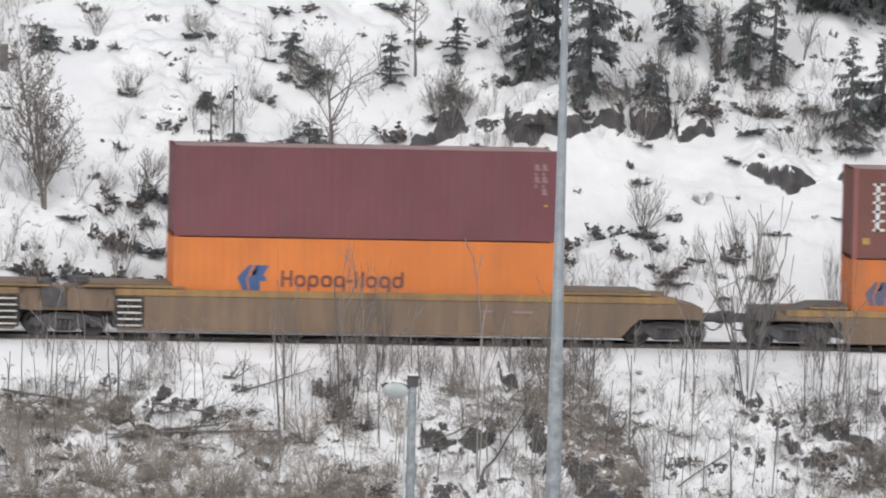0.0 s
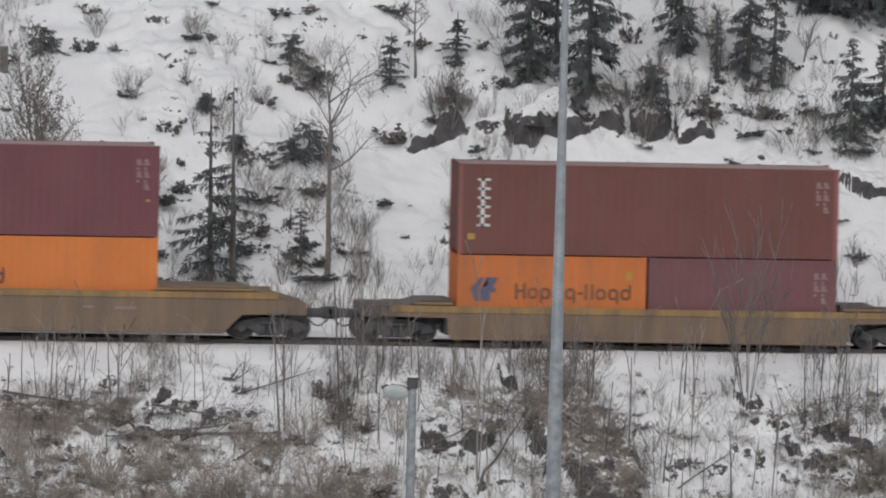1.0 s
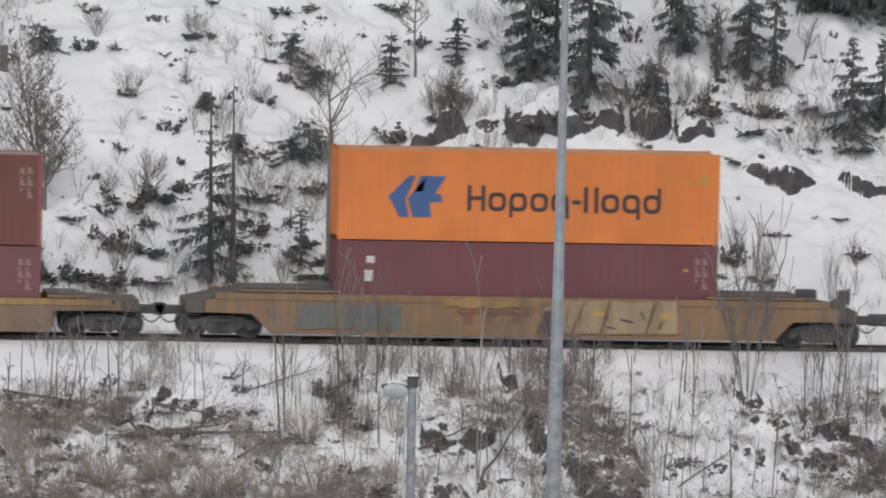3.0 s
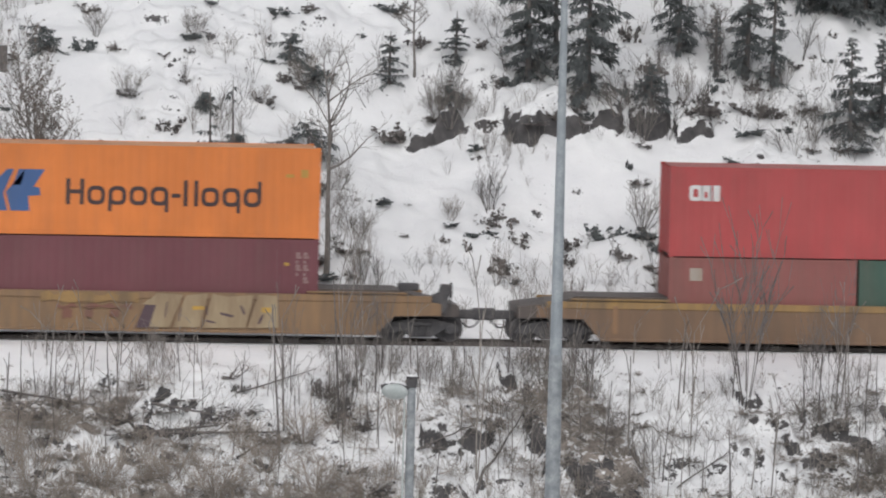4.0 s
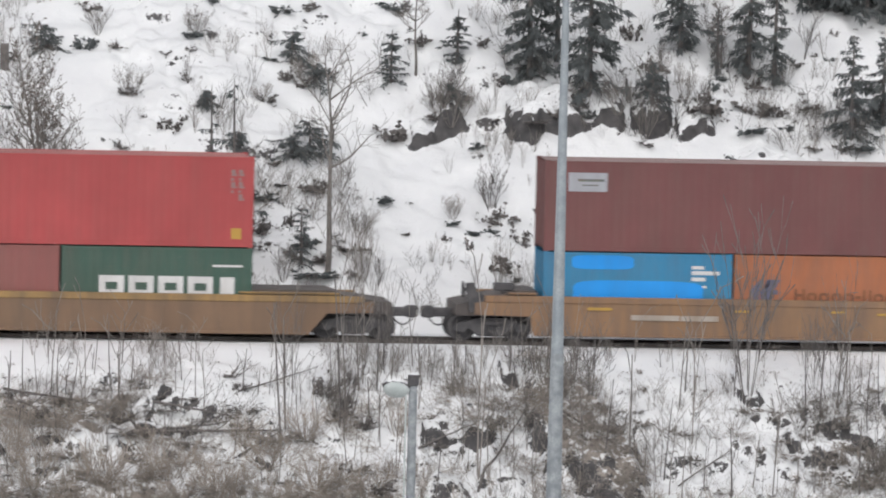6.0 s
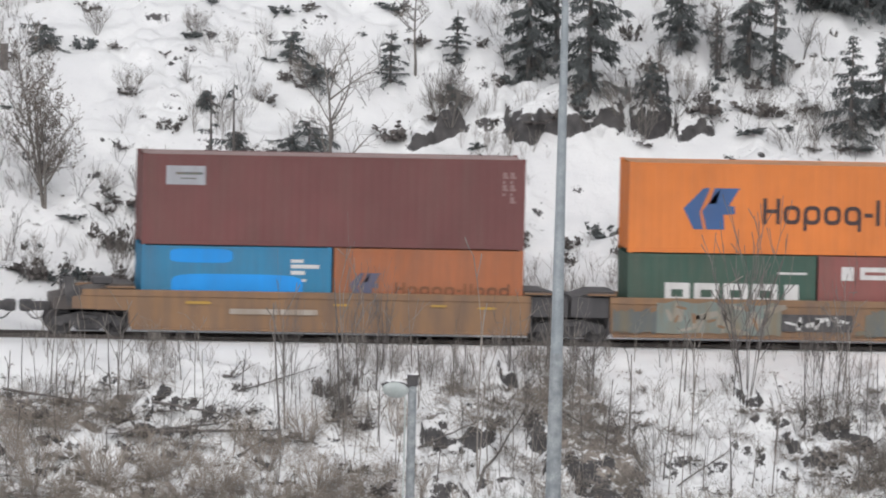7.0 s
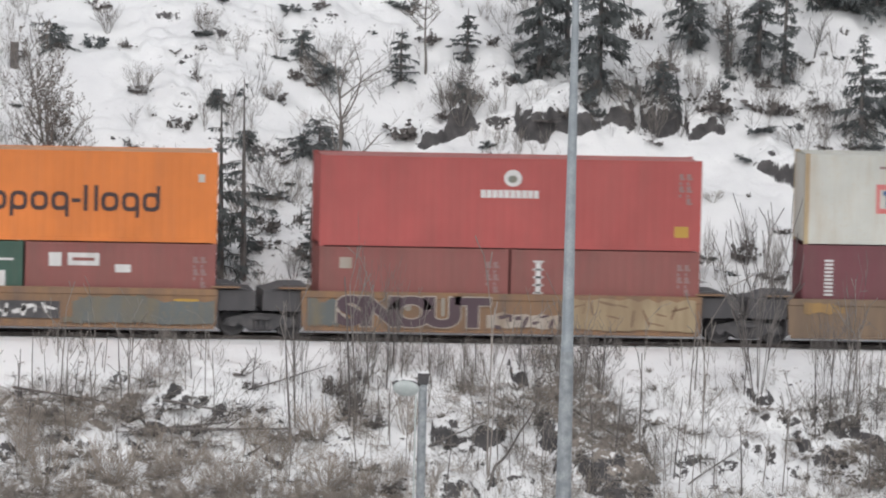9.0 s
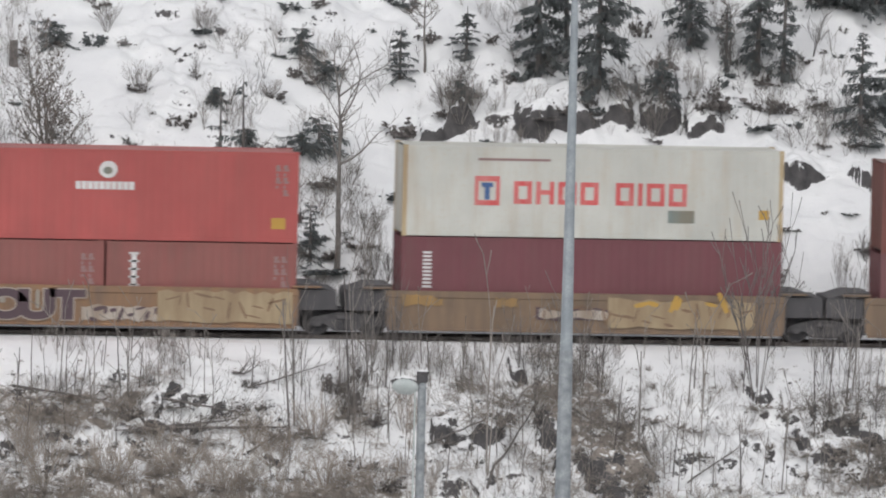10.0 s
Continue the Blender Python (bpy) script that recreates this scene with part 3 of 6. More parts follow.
def bare_tree(x, y, high, seed, forks, label, leaves=0, lean=0.0, stems=1):
    rng = random.Random(seed)
    tree = thing("bare_tree", label, "tree", "leafless trees")
    out = []
    n = 9
    for stem in range(stems):
        tilt = lean if stems == 1 else rng.uniform(-0.16, 0.16)
        tall = high * (1 if stem == 0 else rng.uniform(0.6, 0.92))
        p, d = Vector((rng.uniform(-0.1, 0.1) * (stems > 1), 0, -0.3)), Vector((tilt, rng.uniform(-0.1, 0.1) * (stems > 1), 1)).normalized()
        r = (0.013 * high + 0.015) / math.sqrt(stems * 0.6 + 0.4)
        for i in range(n):
            d = (d + Vector((rng.uniform(-1, 1), rng.uniform(-1, 1), 0)) * 0.06 + Vector((tilt * 0.06, 0, 0.03))).normalized()
            q = p + d * ((tall + 0.3) * 0.92 / n)
            out.append((*p, *q, r * (1 - 0.085 * i), r * (1 - 0.085 * (i + 1))))
            p = q
            if i >= n * (1 - forks):
                for _ in range(rng.choice((2, 2, 3, 3))):
                    a = rng.uniform(0, 6.283)
                    side = Vector((math.cos(a), math.sin(a), rng.uniform(0.25, 0.9) + 0.35 * (stems > 1))).normalized()
                    length = high * rng.uniform(0.2, 0.36) * (1.15 - 0.5 * i / n) * (0.85 if stems > 1 else 1)
                    grow(rng, out, p, side, length, r * 0.5 * (1 - 0.06 * i), 2, 0.2, 0.14 if stems > 1 else 0.09, 1.4 if stems > 1 else 1.8, 0.6)
    part("trunk", mesh_of("trunk", *tubes(out, 4), M_BARK), None, tree)
    if leaves:
        thin = [s for s in out if s[6] < 0.03]
        pts = []
        for _ in range(leaves):
            s = rng.choice(thin)
            pts.append(Vector(s[0:3]).lerp(Vector(s[3:6]), rng.random()) + Vector((rng.gauss(0, 0.03), rng.gauss(0, 0.03), rng.gauss(0, 0.03))))
        part("crown", mesh_of("crown", *leafy(rng, pts, 0.075), M_LEAF), None, tree, "withered brown leaves still on the twigs")
    tree.matrix_basis = pose(x, y, on_ground(x, y, 0.0))
    return tree


bare_tree(-12.10, 9.52, 5.45, 1, 0.94, "slender tree with withered leaves standing in snow", 2300, 0.00, 3)
bare_tree(-2.99, 6.99, 6.92, 12, 0.62, "grey leafless tree with curving branches", 0, 0.03)
bare_tree(0.85, 16.86, 3.13, 3, 0.60, "thin leafless tree on the snowy hill", 40, 0.00)
bare_tree(11.23, 17.44, 1.98, 4, 0.60, "thin leafless tree on the snowy hill", 60, 0.00)


def scrub_mesh(seed, stems, leaves, material, rise_by=0.55):
    """Ragged low scrub: arching shoots from one root, scraps of leaf along them; about 1 wide and 1 high."""
    rng = random.Random(seed)
    out = []
    for _ in range(stems):
        a = rng.uniform(0, 6.283)
        d = Vector((math.cos(a), math.sin(a), rng.uniform(0.1, 1.6) * rise_by)).normalized()
        grow(rng, out, Vector((math.cos(a) * 0.06, math.sin(a) * 0.06, -0.08)), d, rng.uniform(0.3, 0.62), 0.02, 1, 0.3, -0.06 if d.z > 0.5 else 0.04, 1.3, 0.6, 0.5)
    V, F = tubes(out)
    for _ in range(leaves):
        root = rng.randrange(len(out)) * 6 + rng.choice((3, 4, 5))
        p = Vector(V[root])
        d = Vector((rng.uniform(-1, 1), rng.uniform(-1, 1), rng.uniform(-0.7, 0.6))).normalized()
        w = d.cross(Vector((rng.uniform(-1, 1), rng.uniform(-1, 1), rng.uniform(-1, 1)))).normalized()
        k, size = len(V), rng.uniform(0.06, 0.18)
        w *= size * rng.uniform(0.3, 0.55)
        V += [tuple(p + d * size * 0.5 - w), tuple(p + d * size), tuple(p + d * size * 0.45 + w)]
        F += [(root, k, k + 1, k + 2)]
    return mesh_of("scrub", V, F, material)


SCRUB = [scrub_mesh(20 + k, n, leaves, m) for k, (n, leaves, m) in enumerate((
    (17, 420, M_BARK_DARK), (13, 320, M_BARK_DARK), (18, 520, M_NEEDLE), (11, 240, M_BARK_DARK), (16, 460, M_NEEDLE), (14, 360, M_BARK_DARK)))]
BRUSH = [scrub_mesh(30 + k, n, leaves, m, 0.8) for k, (n, leaves, m) in enumerate((
    (26, 120, M_BARK_DARK), (30, 90, M_TWIG), (24, 110, M_BARK), (28, 130, M_BARK_DARK), (26, 80, M_TWIG)))]
SHRUBS = [shrub_mesh(190 + k, n, sp, 0.85, 0.011, 2, m, 1.4) for k, (n, sp, m) in enumerate((
    (16, 1.0, M_BARK), (20, 1.3, M_BARK), (13, 0.8, M_BARK_DARK), (18, 1.1, M_TWIG)))]
TUFTS = [shrub_mesh(70 + k, 30, 1.2, 0.85, 0.009, 1, M_DRY, 1.4, 0.25) for k in range(3)]
SAPLINGS = [shrub_mesh(60 + k, n, 0.08, 0.95, r, 2, m, 0.8, 0.08) for k, (n, r, m) in enumerate((
    (1, 0.015, M_BARK_DARK), (1, 0.015, M_BARK), (2, 0.012, M_TWIG), (1, 0.016, M_BARK_DARK), (1, 0.014, M_BARK)))]


def plant(kind, x, y, wide, high, k, label, category, group):
    ob = new(category.replace(" ", "_"), kind)
    ob.matrix_basis = pose(x, y, on_ground(x, y, 0.03), 0, 0, (k * 67) % 360) @ Matrix.Diagonal((wide, wide, high, 1))
    return tagged(ob, label, category, group)


# x, y, width, height, by stretches of the hill
SCRUB_UPPER_WEST = (
    (-9.89, 19.97, 0.61, 0.43),
    (-12.59, 17.14, 0.54, 0.29),
    (-10.20, 17.63, 0.54, 0.51),
    (-9.04, 17.44, 0.51, 0.25),
    (-12.96, 14.08, 0.47, 0.25),
    (-7.86, 13.25, 0.43, 0.36),
    (-7.52, 13.32, 0.51, 0.40),
    (-7.21, 13.51, 0.29, 0.25),
    (-9.49, 12.60, 0.20, 0.16),
    (-9.30, 12.38, 0.36, 0.32),
    (-6.51, 17.70, 0.65, 0.36),
    (-6.70, 16.89, 0.40, 0.23),
    (-6.93, 15.76, 0.36, 0.32),
    (-7.62, 16.71, 0.29, 0.20),
    (-5.85, 19.19, 0.40, 0.18),
    (-11.37, 17.57, 0.47, 0.29),
    (-7.39, 11.94, 0.25, 0.36),
    (-8.48, 13.77, 0.16, 0.16),
    (-8.91, 14.90, 0.61, 0.29),
    (-4.41, 14.69, 0.54, 0.32),
)
SCRUB_UPPER_MIDDLE = (
    (-3.50, 19.16, 0.61, 0.32),
    (-2.43, 19.76, 0.51, 0.36),
    (-4.09, 16.99, 0.43, 0.16),
    (-3.58, 16.20, 0.43, 0.51),
    (-3.06, 16.24, 0.47, 0.36),
    (-2.13, 16.92, 0.58, 0.29),
    (0.40, 19.87, 0.79, 0.36),
    (1.00, 18.15, 0.65, 0.43),
    (-0.72, 18.54, 0.18, 0.20),
    (-0.22, 14.45, 0.97, 0.72),
    (1.35, 14.77, 0.61, 0.43),
    (3.19, 18.05, 0.51, 0.36),
    (4.05, 16.53, 0.51, 0.51),
    (3.69, 16.52, 0.32, 0.40),
    (2.59, 13.82, 0.54, 0.31),
    (3.23, 14.65, 0.29, 0.16),
    (4.45, 13.35, 0.72, 0.16),
    (5.16, 13.78, 0.51, 0.43),
    (6.30, 14.45, 0.61, 0.43),
    (2.56, 12.90, 0.29, 0.25),
    (2.17, 17.38, 0.54, 0.32),
    (0.66, 19.64, 0.47, 0.22),
)
SCRUB_UPPER_EAST = (
    (10.27, 14.47, 0.90, 0.76),
    (12.02, 15.08, 0.90, 0.58),
    (11.71, 13.78, 0.87, 0.36),
    (10.97, 14.46, 0.25, 0.20),
    (13.03, 14.75, 0.43, 0.27),
    (15.25, 18.82, 0.29, 0.23),
    (13.93, 15.77, 0.61, 0.29),
    (12.80, 15.21, 0.54, 0.51),
    (10.83, 16.50, 0.32, 0.40),
    (12.55, 16.56, 0.83, 0.43),
    (10.93, 14.83, 0.43, 0.23),
    (9.76, 15.36, 0.58, 0.29),
    (13.85, 17.42, 0.43, 0.25),
    (14.44, 17.70, 0.25, 0.18),
    (14.92, 17.67, 0.29, 0.18),
    (8.92, 16.39, 0.72, 0.61),
    (11.23, 17.01, 0.43, 0.36),
    (8.37, 18.78, 0.65, 0.79),
    (8.21, 13.43, 0.47, 0.16),
    (14.83, 13.55, 0.54, 0.25),
    (11.21, 12.74, 0.72, 0.29),
    (13.92, 13.83, 0.54, 0.18),
    (15.50, 13.59, 0.90, 0.25),
)
SCRUB_LOWER_WEST = (
    (-10.06, 9.51, 0.72, 0.51),
    (-10.40, 8.13, 0.43, 0.54),
    (-9.36, 9.82, 1.19, 0.51),
    (-8.22, 10.19, 1.19, 0.65),
    (-8.68, 8.87, 0.51, 0.54),
    (-8.73, 7.66, 0.90, 0.47),
    (-9.86, 7.82, 0.43, 0.65),
    (-12.78, 7.43, 0.22, 0.43),
    (-12.88, 6.49, 0.87, 0.47),
    (-11.83, 6.35, 0.79, 0.40),
    (-11.52, 6.64, 0.36, 0.61),
    (-10.88, 6.23, 0.83, 0.54),
    (-10.17, 5.96, 1.19, 0.72),
    (-8.80, 6.10, 1.01, 0.32),
    (-7.55, 10.75, 0.61, 0.51),
    (-11.18, 8.63, 0.65, 0.20),
    (-9.26, 7.76, 0.22, 0.72),
    (-12.31, 7.50, 0.14, 0.32),
    (-12.70, 6.27, 0.90, 0.75),
    (-9.90, 7.70, 0.70, 0.95),
)
SCRUB_LOWER_MIDDLE = (
    (-4.34, 12.21, 0.54, 0.20),
    (-4.92, 10.90, 1.01, 0.32),
    (-4.09, 9.25, 0.29, 0.76),
    (-3.76, 8.38, 0.90, 0.58),
    (-5.25, 9.10, 0.83, 0.76),
    (-3.09, 11.19, 1.01, 0.51),
    (-3.52, 7.67, 1.01, 0.40),
    (-3.33, 6.91, 1.19, 0.36),
    (-2.38, 6.77, 0.65, 0.36),
    (-0.99, 10.65, 0.72, 0.29),
    (0.05, 10.93, 0.22, 0.09),
    (-0.26, 9.39, 0.32, 0.16),
    (-2.11, 7.80, 0.72, 0.27),
    (1.32, 9.79, 0.47, 0.23),
    (3.04, 10.15, 0.90, 0.65),
    (2.27, 9.21, 0.76, 0.31),
    (3.55, 9.30, 0.61, 0.61),
    (1.76, 8.09, 0.22, 0.47),
    (2.83, 7.26, 0.76, 0.72),
    (3.03, 6.61, 0.40, 0.23),
    (1.09, 8.68, 0.29, 0.27),
    (-4.06, 11.39, 0.43, 0.20),
    (-5.18, 8.01, 0.72, 0.36),
)
SCRUB_LOWER_EAST = (
    (5.18, 8.15, 0.51, 0.40),
    (5.28, 9.07, 0.61, 0.51),
    (6.48, 9.75, 0.90, 0.61),
    (6.90, 7.99, 0.61, 0.54),
    (7.74, 9.34, 1.01, 0.54),
    (8.80, 9.83, 0.47, 0.40),
    (8.98, 9.05, 0.18, 0.36),
    (8.16, 7.43, 1.01, 0.61),
    (8.02, 8.56, 0.51, 0.47),
    (8.37, 6.83, 1.01, 0.16),
    (7.61, 12.61, 0.22, 0.43),
    (7.94, 11.88, 0.61, 0.29),
    (10.57, 8.04, 0.79, 0.72),
    (11.29, 7.24, 0.72, 0.32),
    (10.01, 7.27, 0.25, 0.25),
    (9.95, 6.33, 0.40, 0.16),
    (9.27, 8.12, 0.51, 0.20),
    (11.00, 10.88, 0.13, 0.22),
    (13.44, 9.98, 0.16, 0.18),
    (12.07, 9.04, 0.61, 0.20),
    (14.28, 9.95, 0.43, 0.11),
    (14.58, 8.16, 0.61, 0.32),
)
HILL_SHRUBS = (
    (-8.93, 14.64, 1.26, 0.94),
    (-6.45, 17.74, 0.97, 0.83),
    (-6.93, 15.25, 0.54, 0.69),
    (-4.53, 14.65, 1.01, 0.51),
    (-9.76, 18.07, 1.16, 0.90),
    (1.81, 14.46, 1.55, 1.41),
    (2.76, 10.71, 1.90, 1.45),
    (1.43, 10.09, 0.97, 0.69),
    (-1.64, 8.89, 1.19, 0.79),
    (-2.24, 10.95, 1.08, 1.08),
    (-8.92, 9.98, 2.17, 1.34),
    (-8.33, 11.29, 1.16, 0.79),
    (-9.94, 10.03, 0.97, 0.94),
    (7.68, 9.66, 1.73, 1.52),
    (10.52, 7.68, 1.37, 1.52),
    (11.30, 6.75, 1.01, 1.81),
    (13.46, 6.22, 0.65, 1.62),
    (9.29, 7.70, 0.47, 1.26),
    (14.52, 7.80, 0.90, 0.90),
    (9.76, 10.38, 0.97, 0.36),
)
HILL_THICKETS = (
    (7.33, 14.10, 1.34, 1.19),
    (8.18, 13.55, 1.26, 1.44),
    (6.04, 14.54, 0.97, 0.79),
    (11.09, 17.09, 1.01, 1.34),
    (13.54, 15.25, 1.16, 0.61),
    (14.17, 15.35, 0.79, 0.61),
    (9.73, 15.42, 1.08, 1.08),
    (10.35, 14.36, 1.08, 1.08),
    (12.14, 14.85, 1.44, 0.90),
    (5.11, 16.66, 0.90, 0.79),
    (2.23, 14.90, 1.08, 0.90),
    (1.80, 15.05, 1.60, 1.50),
    (1.45, 14.95, 1.30, 1.20),
    (8.60, 15.00, 1.50, 1.30),
    (-2.90, 16.38, 1.26, 0.90),
    (8.94, 16.08, 0.90, 1.08),
    (13.33, 16.65, 0.90, 0.90),
    (-4.45, 6.66, 1.08, 1.08),
    (-1.88, 6.60, 1.08, 1.62),
    (-1.36, 6.24, 0.72, 1.08),
    (-12.56, 6.30, 1.08, 0.90),
    (-9.83, 6.03, 1.08, 1.44),
    (2.52, 6.31, 0.72, 0.90),
)

for k, (x, y, wide, high) in enumerate(SCRUB_UPPER_WEST + SCRUB_UPPER_MIDDLE + SCRUB_UPPER_EAST + SCRUB_LOWER_WEST + SCRUB_LOWER_MIDDLE + SCRUB_LOWER_EAST):
    plant(SCRUB[(k * 5) % 6], x, y, wide * 1.2, high * 1.6, k, "dark low scrub showing through hillside snow" if high < 0.45 else "dark ragged scrub standing out of hillside snow", "scrub", "scrub on the hill")
for k, (x, y, wide, high) in enumerate(HILL_SHRUBS):
    plant(SHRUBS[k % 4], x, y, wide * 0.6, high, k, "leafless dark shrub poking through hillside snow", "shrub", "shrubs on the hill")
for k, (x, y, wide, high) in enumerate(HILL_THICKETS):
    plant(SHRUBS[(k * 3 + 1) % 4], x, y, wide * 0.6, high, k, "thin leafless shrub among the hillside scrub", "shrub", "shrubs on the hill")

# the bank below the track
BRUSH_WEST = (
    (-14.08, -5.82, 0.97, 0.47),
    (-13.43, -6.77, 1.73, 0.72),
    (-12.70, -6.34, 1.34, 0.51),
    (-11.22, -5.37, 0.79, 0.20),
    (-9.55, -6.45, 0.54, 0.20),
    (-10.71, -7.07, 0.79, 0.90),
    (-10.50, -8.08, 1.37, 0.47),
    (-9.52, -6.70, 1.52, 0.36),
    (-8.63, -6.51, 0.79, 0.18),
    (-8.16, -7.01, 1.01, 0.29),
    (-12.32, -8.63, 0.43, 0.27),
    (-13.24, -8.95, 0.61, 0.40),
    (-13.00, -10.04, 0.43, 0.40),
    (-12.55, -9.94, 1.19, 0.54),
    (-10.45, -9.47, 0.61, 0.54),
    (-6.92, -5.99, 0.51, 0.65),
    (-6.91, -7.15, 1.19, 0.58),
    (-7.29, -7.48, 0.51, 0.32),
    (-6.10, -8.05, 1.73, 0.72),
    (-8.61, -8.23, 1.08, 0.43),
)
BRUSH_MIDDLE = (
    (-4.27, -6.06, 0.79, 1.52),
    (-3.90, -6.80, 0.83, 1.66),
    (-4.17, -6.98, 0.79, 0.43),
    (-1.30, -8.03, 0.61, 0.51),
    (-1.10, -9.08, 0.72, 0.43),
    (-3.79, -9.76, 1.01, 0.58),
    (-3.21, -11.03, 1.37, 0.72),
    (0.98, -5.84, 0.61, 0.36),
    (1.50, -5.32, 0.51, 0.47),
    (0.63, -7.77, 0.61, 0.51),
    (-3.43, -5.41, 0.54, 1.08),
    (-3.29, -7.80, 0.72, 0.72),
    (-4.51, -5.62, 0.29, 0.72),
    (-0.40, -5.40, 0.54, 0.25),
    (-5.10, -8.34, 0.90, 0.36),
)
BRUSH_EAST = (
    (5.77, -5.31, 0.32, 0.40),
    (5.81, -4.26, 0.22, 0.36),
    (5.50, -6.53, 0.40, 0.23),
    (5.61, -6.89, 1.01, 0.47),
    (6.88, -7.88, 0.72, 0.36),
    (6.99, -9.17, 0.61, 0.36),
    (7.77, -5.22, 0.36, 0.18),
    (9.07, -6.26, 1.01, 0.47),
    (9.80, -6.84, 0.51, 0.72),
    (9.07, -8.98, 0.36, 0.43),
    (10.58, -6.38, 0.61, 0.36),
    (10.60, -8.11, 0.51, 0.72),
    (9.98, -9.29, 0.83, 0.36),
    (10.00, -8.05, 0.83, 0.25),
    (11.49, -7.42, 1.26, 1.26),
    (11.99, -7.95, 1.19, 0.54),
    (11.48, -9.07, 0.83, 0.54),
    (11.01, -9.19, 0.83, 0.36),
    (12.65, -8.37, 1.19, 0.79),
    (12.49, -10.00, 1.08, 1.08),
    (7.79, -10.18, 0.83, 0.36),
    (6.43, -6.90, 0.61, 0.36),
    (13.16, -5.91, 0.79, 0.36),
    (11.81, -9.69, 1.08, 0.90),
)
TALL_BUSHES = (
    (9.05, -5.87, 2.71, 4.51),
    (11.53, -6.73, 1.62, 2.98),
    (-3.77, -7.60, 1.44, 4.06),
    (-2.36, -4.69, 1.08, 2.53),
    (1.95, -5.17, 1.81, 1.81),
    (3.42, -6.51, 1.81, 1.81),
    (4.09, -5.14, 1.44, 1.62),
    (11.25, -5.27, 1.26, 2.35),
    (-5.67, -7.76, 0.90, 3.43),
)
TAN_TUFTS = (
    (-5.10, -8.34, 1.62, 1.08),
    (-6.40, -9.19, 1.99, 1.08),
    (-9.43, -9.85, 2.17, 1.08),
    (-11.62, -11.19, 1.99, 1.26),
    (-13.64, -10.34, 1.99, 1.26),
    (-2.29, -8.37, 1.26, 1.26),
    (-14.05, -8.27, 1.44, 1.08),
    (-8.09, -10.67, 1.99, 1.08),
    (-3.43, -11.17, 1.62, 0.90),
    (-4.93, -10.50, 1.81, 1.08),
    (-12.65, -8.29, 1.44, 0.90),
    (-10.21, -8.61, 1.44, 0.72),
    (-7.02, -8.22, 1.44, 0.90),
    (-14.28, -9.28, 1.26, 1.08),
)
STEMS_WEST = (
    (-14.22, -6.54, 2.71),
    (-13.69, -5.34, 2.02),
    (-12.89, -5.96, 3.10),
    (-12.11, -5.39, 1.66),
    (-11.91, -7.00, 3.16),
    (-11.50, -4.90, 1.08),
    (-10.95, -5.34, 2.35),
    (-10.78, -6.07, 2.71),
    (-10.40, -5.74, 1.90),
    (-10.19, -5.90, 1.12),
    (-12.40, -5.84, 1.66),
    (-13.25, -5.37, 1.34),
    (-8.40, -6.52, 2.17),
    (-8.43, -4.58, 1.12),
    (-8.15, -4.61, 1.12),
    (-6.89, -5.99, 2.02),
    (-5.87, -8.44, 4.87),
    (-5.67, -7.71, 4.01),
    (-5.30, -5.49, 2.02),
    (-9.25, -4.92, 1.08),
    (-14.07, -8.59, 2.17),
    (-12.83, -8.44, 1.99),
    (-11.26, -8.58, 1.99),
    (-9.79, -6.12, 1.26),
    (-9.01, -6.40, 1.26),
    (-6.43, -6.20, 1.26),
)
STEMS_MIDDLE = (
    (-3.99, -7.68, 5.09),
    (-3.72, -7.07, 4.73),
    (-3.18, -5.60, 3.70),
    (-3.06, -5.40, 2.92),
    (-2.65, -5.66, 3.10),
    (-2.34, -4.43, 2.38),
    (-1.36, -4.24, 2.20),
    (-1.20, -5.52, 2.20),
    (0.11, -10.01, 5.14),
    (0.29, -4.29, 1.66),
    (1.60, -4.99, 2.20),
    (2.12, -4.34, 2.20),
    (2.40, -4.97, 2.02),
    (3.56, -5.72, 2.02),
    (3.90, -6.61, 2.02),
    (4.08, -6.01, 2.20),
    (-4.10, -5.92, 1.99),
    (-3.01, -7.57, 2.17),
    (-2.50, -10.57, 2.35),
    (-4.69, -7.65, 1.62),
    (-1.33, -11.15, 2.53),
    (1.02, -8.07, 1.99),
    (1.42, -8.43, 1.81),
    (1.78, -10.02, 2.35),
    (3.39, -9.47, 2.17),
    (4.02, -10.16, 2.53),
    (-2.19, -5.50, 2.17),
)
STEMS_EAST = (
    (4.85, -9.92, 4.42),
    (5.73, -3.67, 1.30),
    (6.52, -4.04, 1.12),
    (5.97, -9.39, 2.80),
    (6.88, -5.85, 3.10),
    (7.15, -5.25, 2.74),
    (6.99, -8.18, 3.70),
    (8.00, -10.37, 3.34),
    (8.67, -5.46, 2.02),
    (9.25, -10.29, 3.34),
    (9.54, -8.66, 2.02),
    (10.09, -9.94, 1.48),
    (10.76, -6.77, 2.56),
    (11.14, -7.37, 2.74),
    (11.72, -6.85, 3.47),
    (12.12, -5.47, 3.10),
    (12.02, -7.37, 2.74),
    (11.99, -10.30, 3.70),
    (12.57, -7.85, 2.02),
    (6.02, -10.24, 2.53),
    (8.65, -10.14, 2.17),
    (10.55, -10.44, 1.99),
    (7.16, -10.02, 1.81),
    (13.07, -6.90, 1.81),
    (6.39, -10.55, 2.35),
)

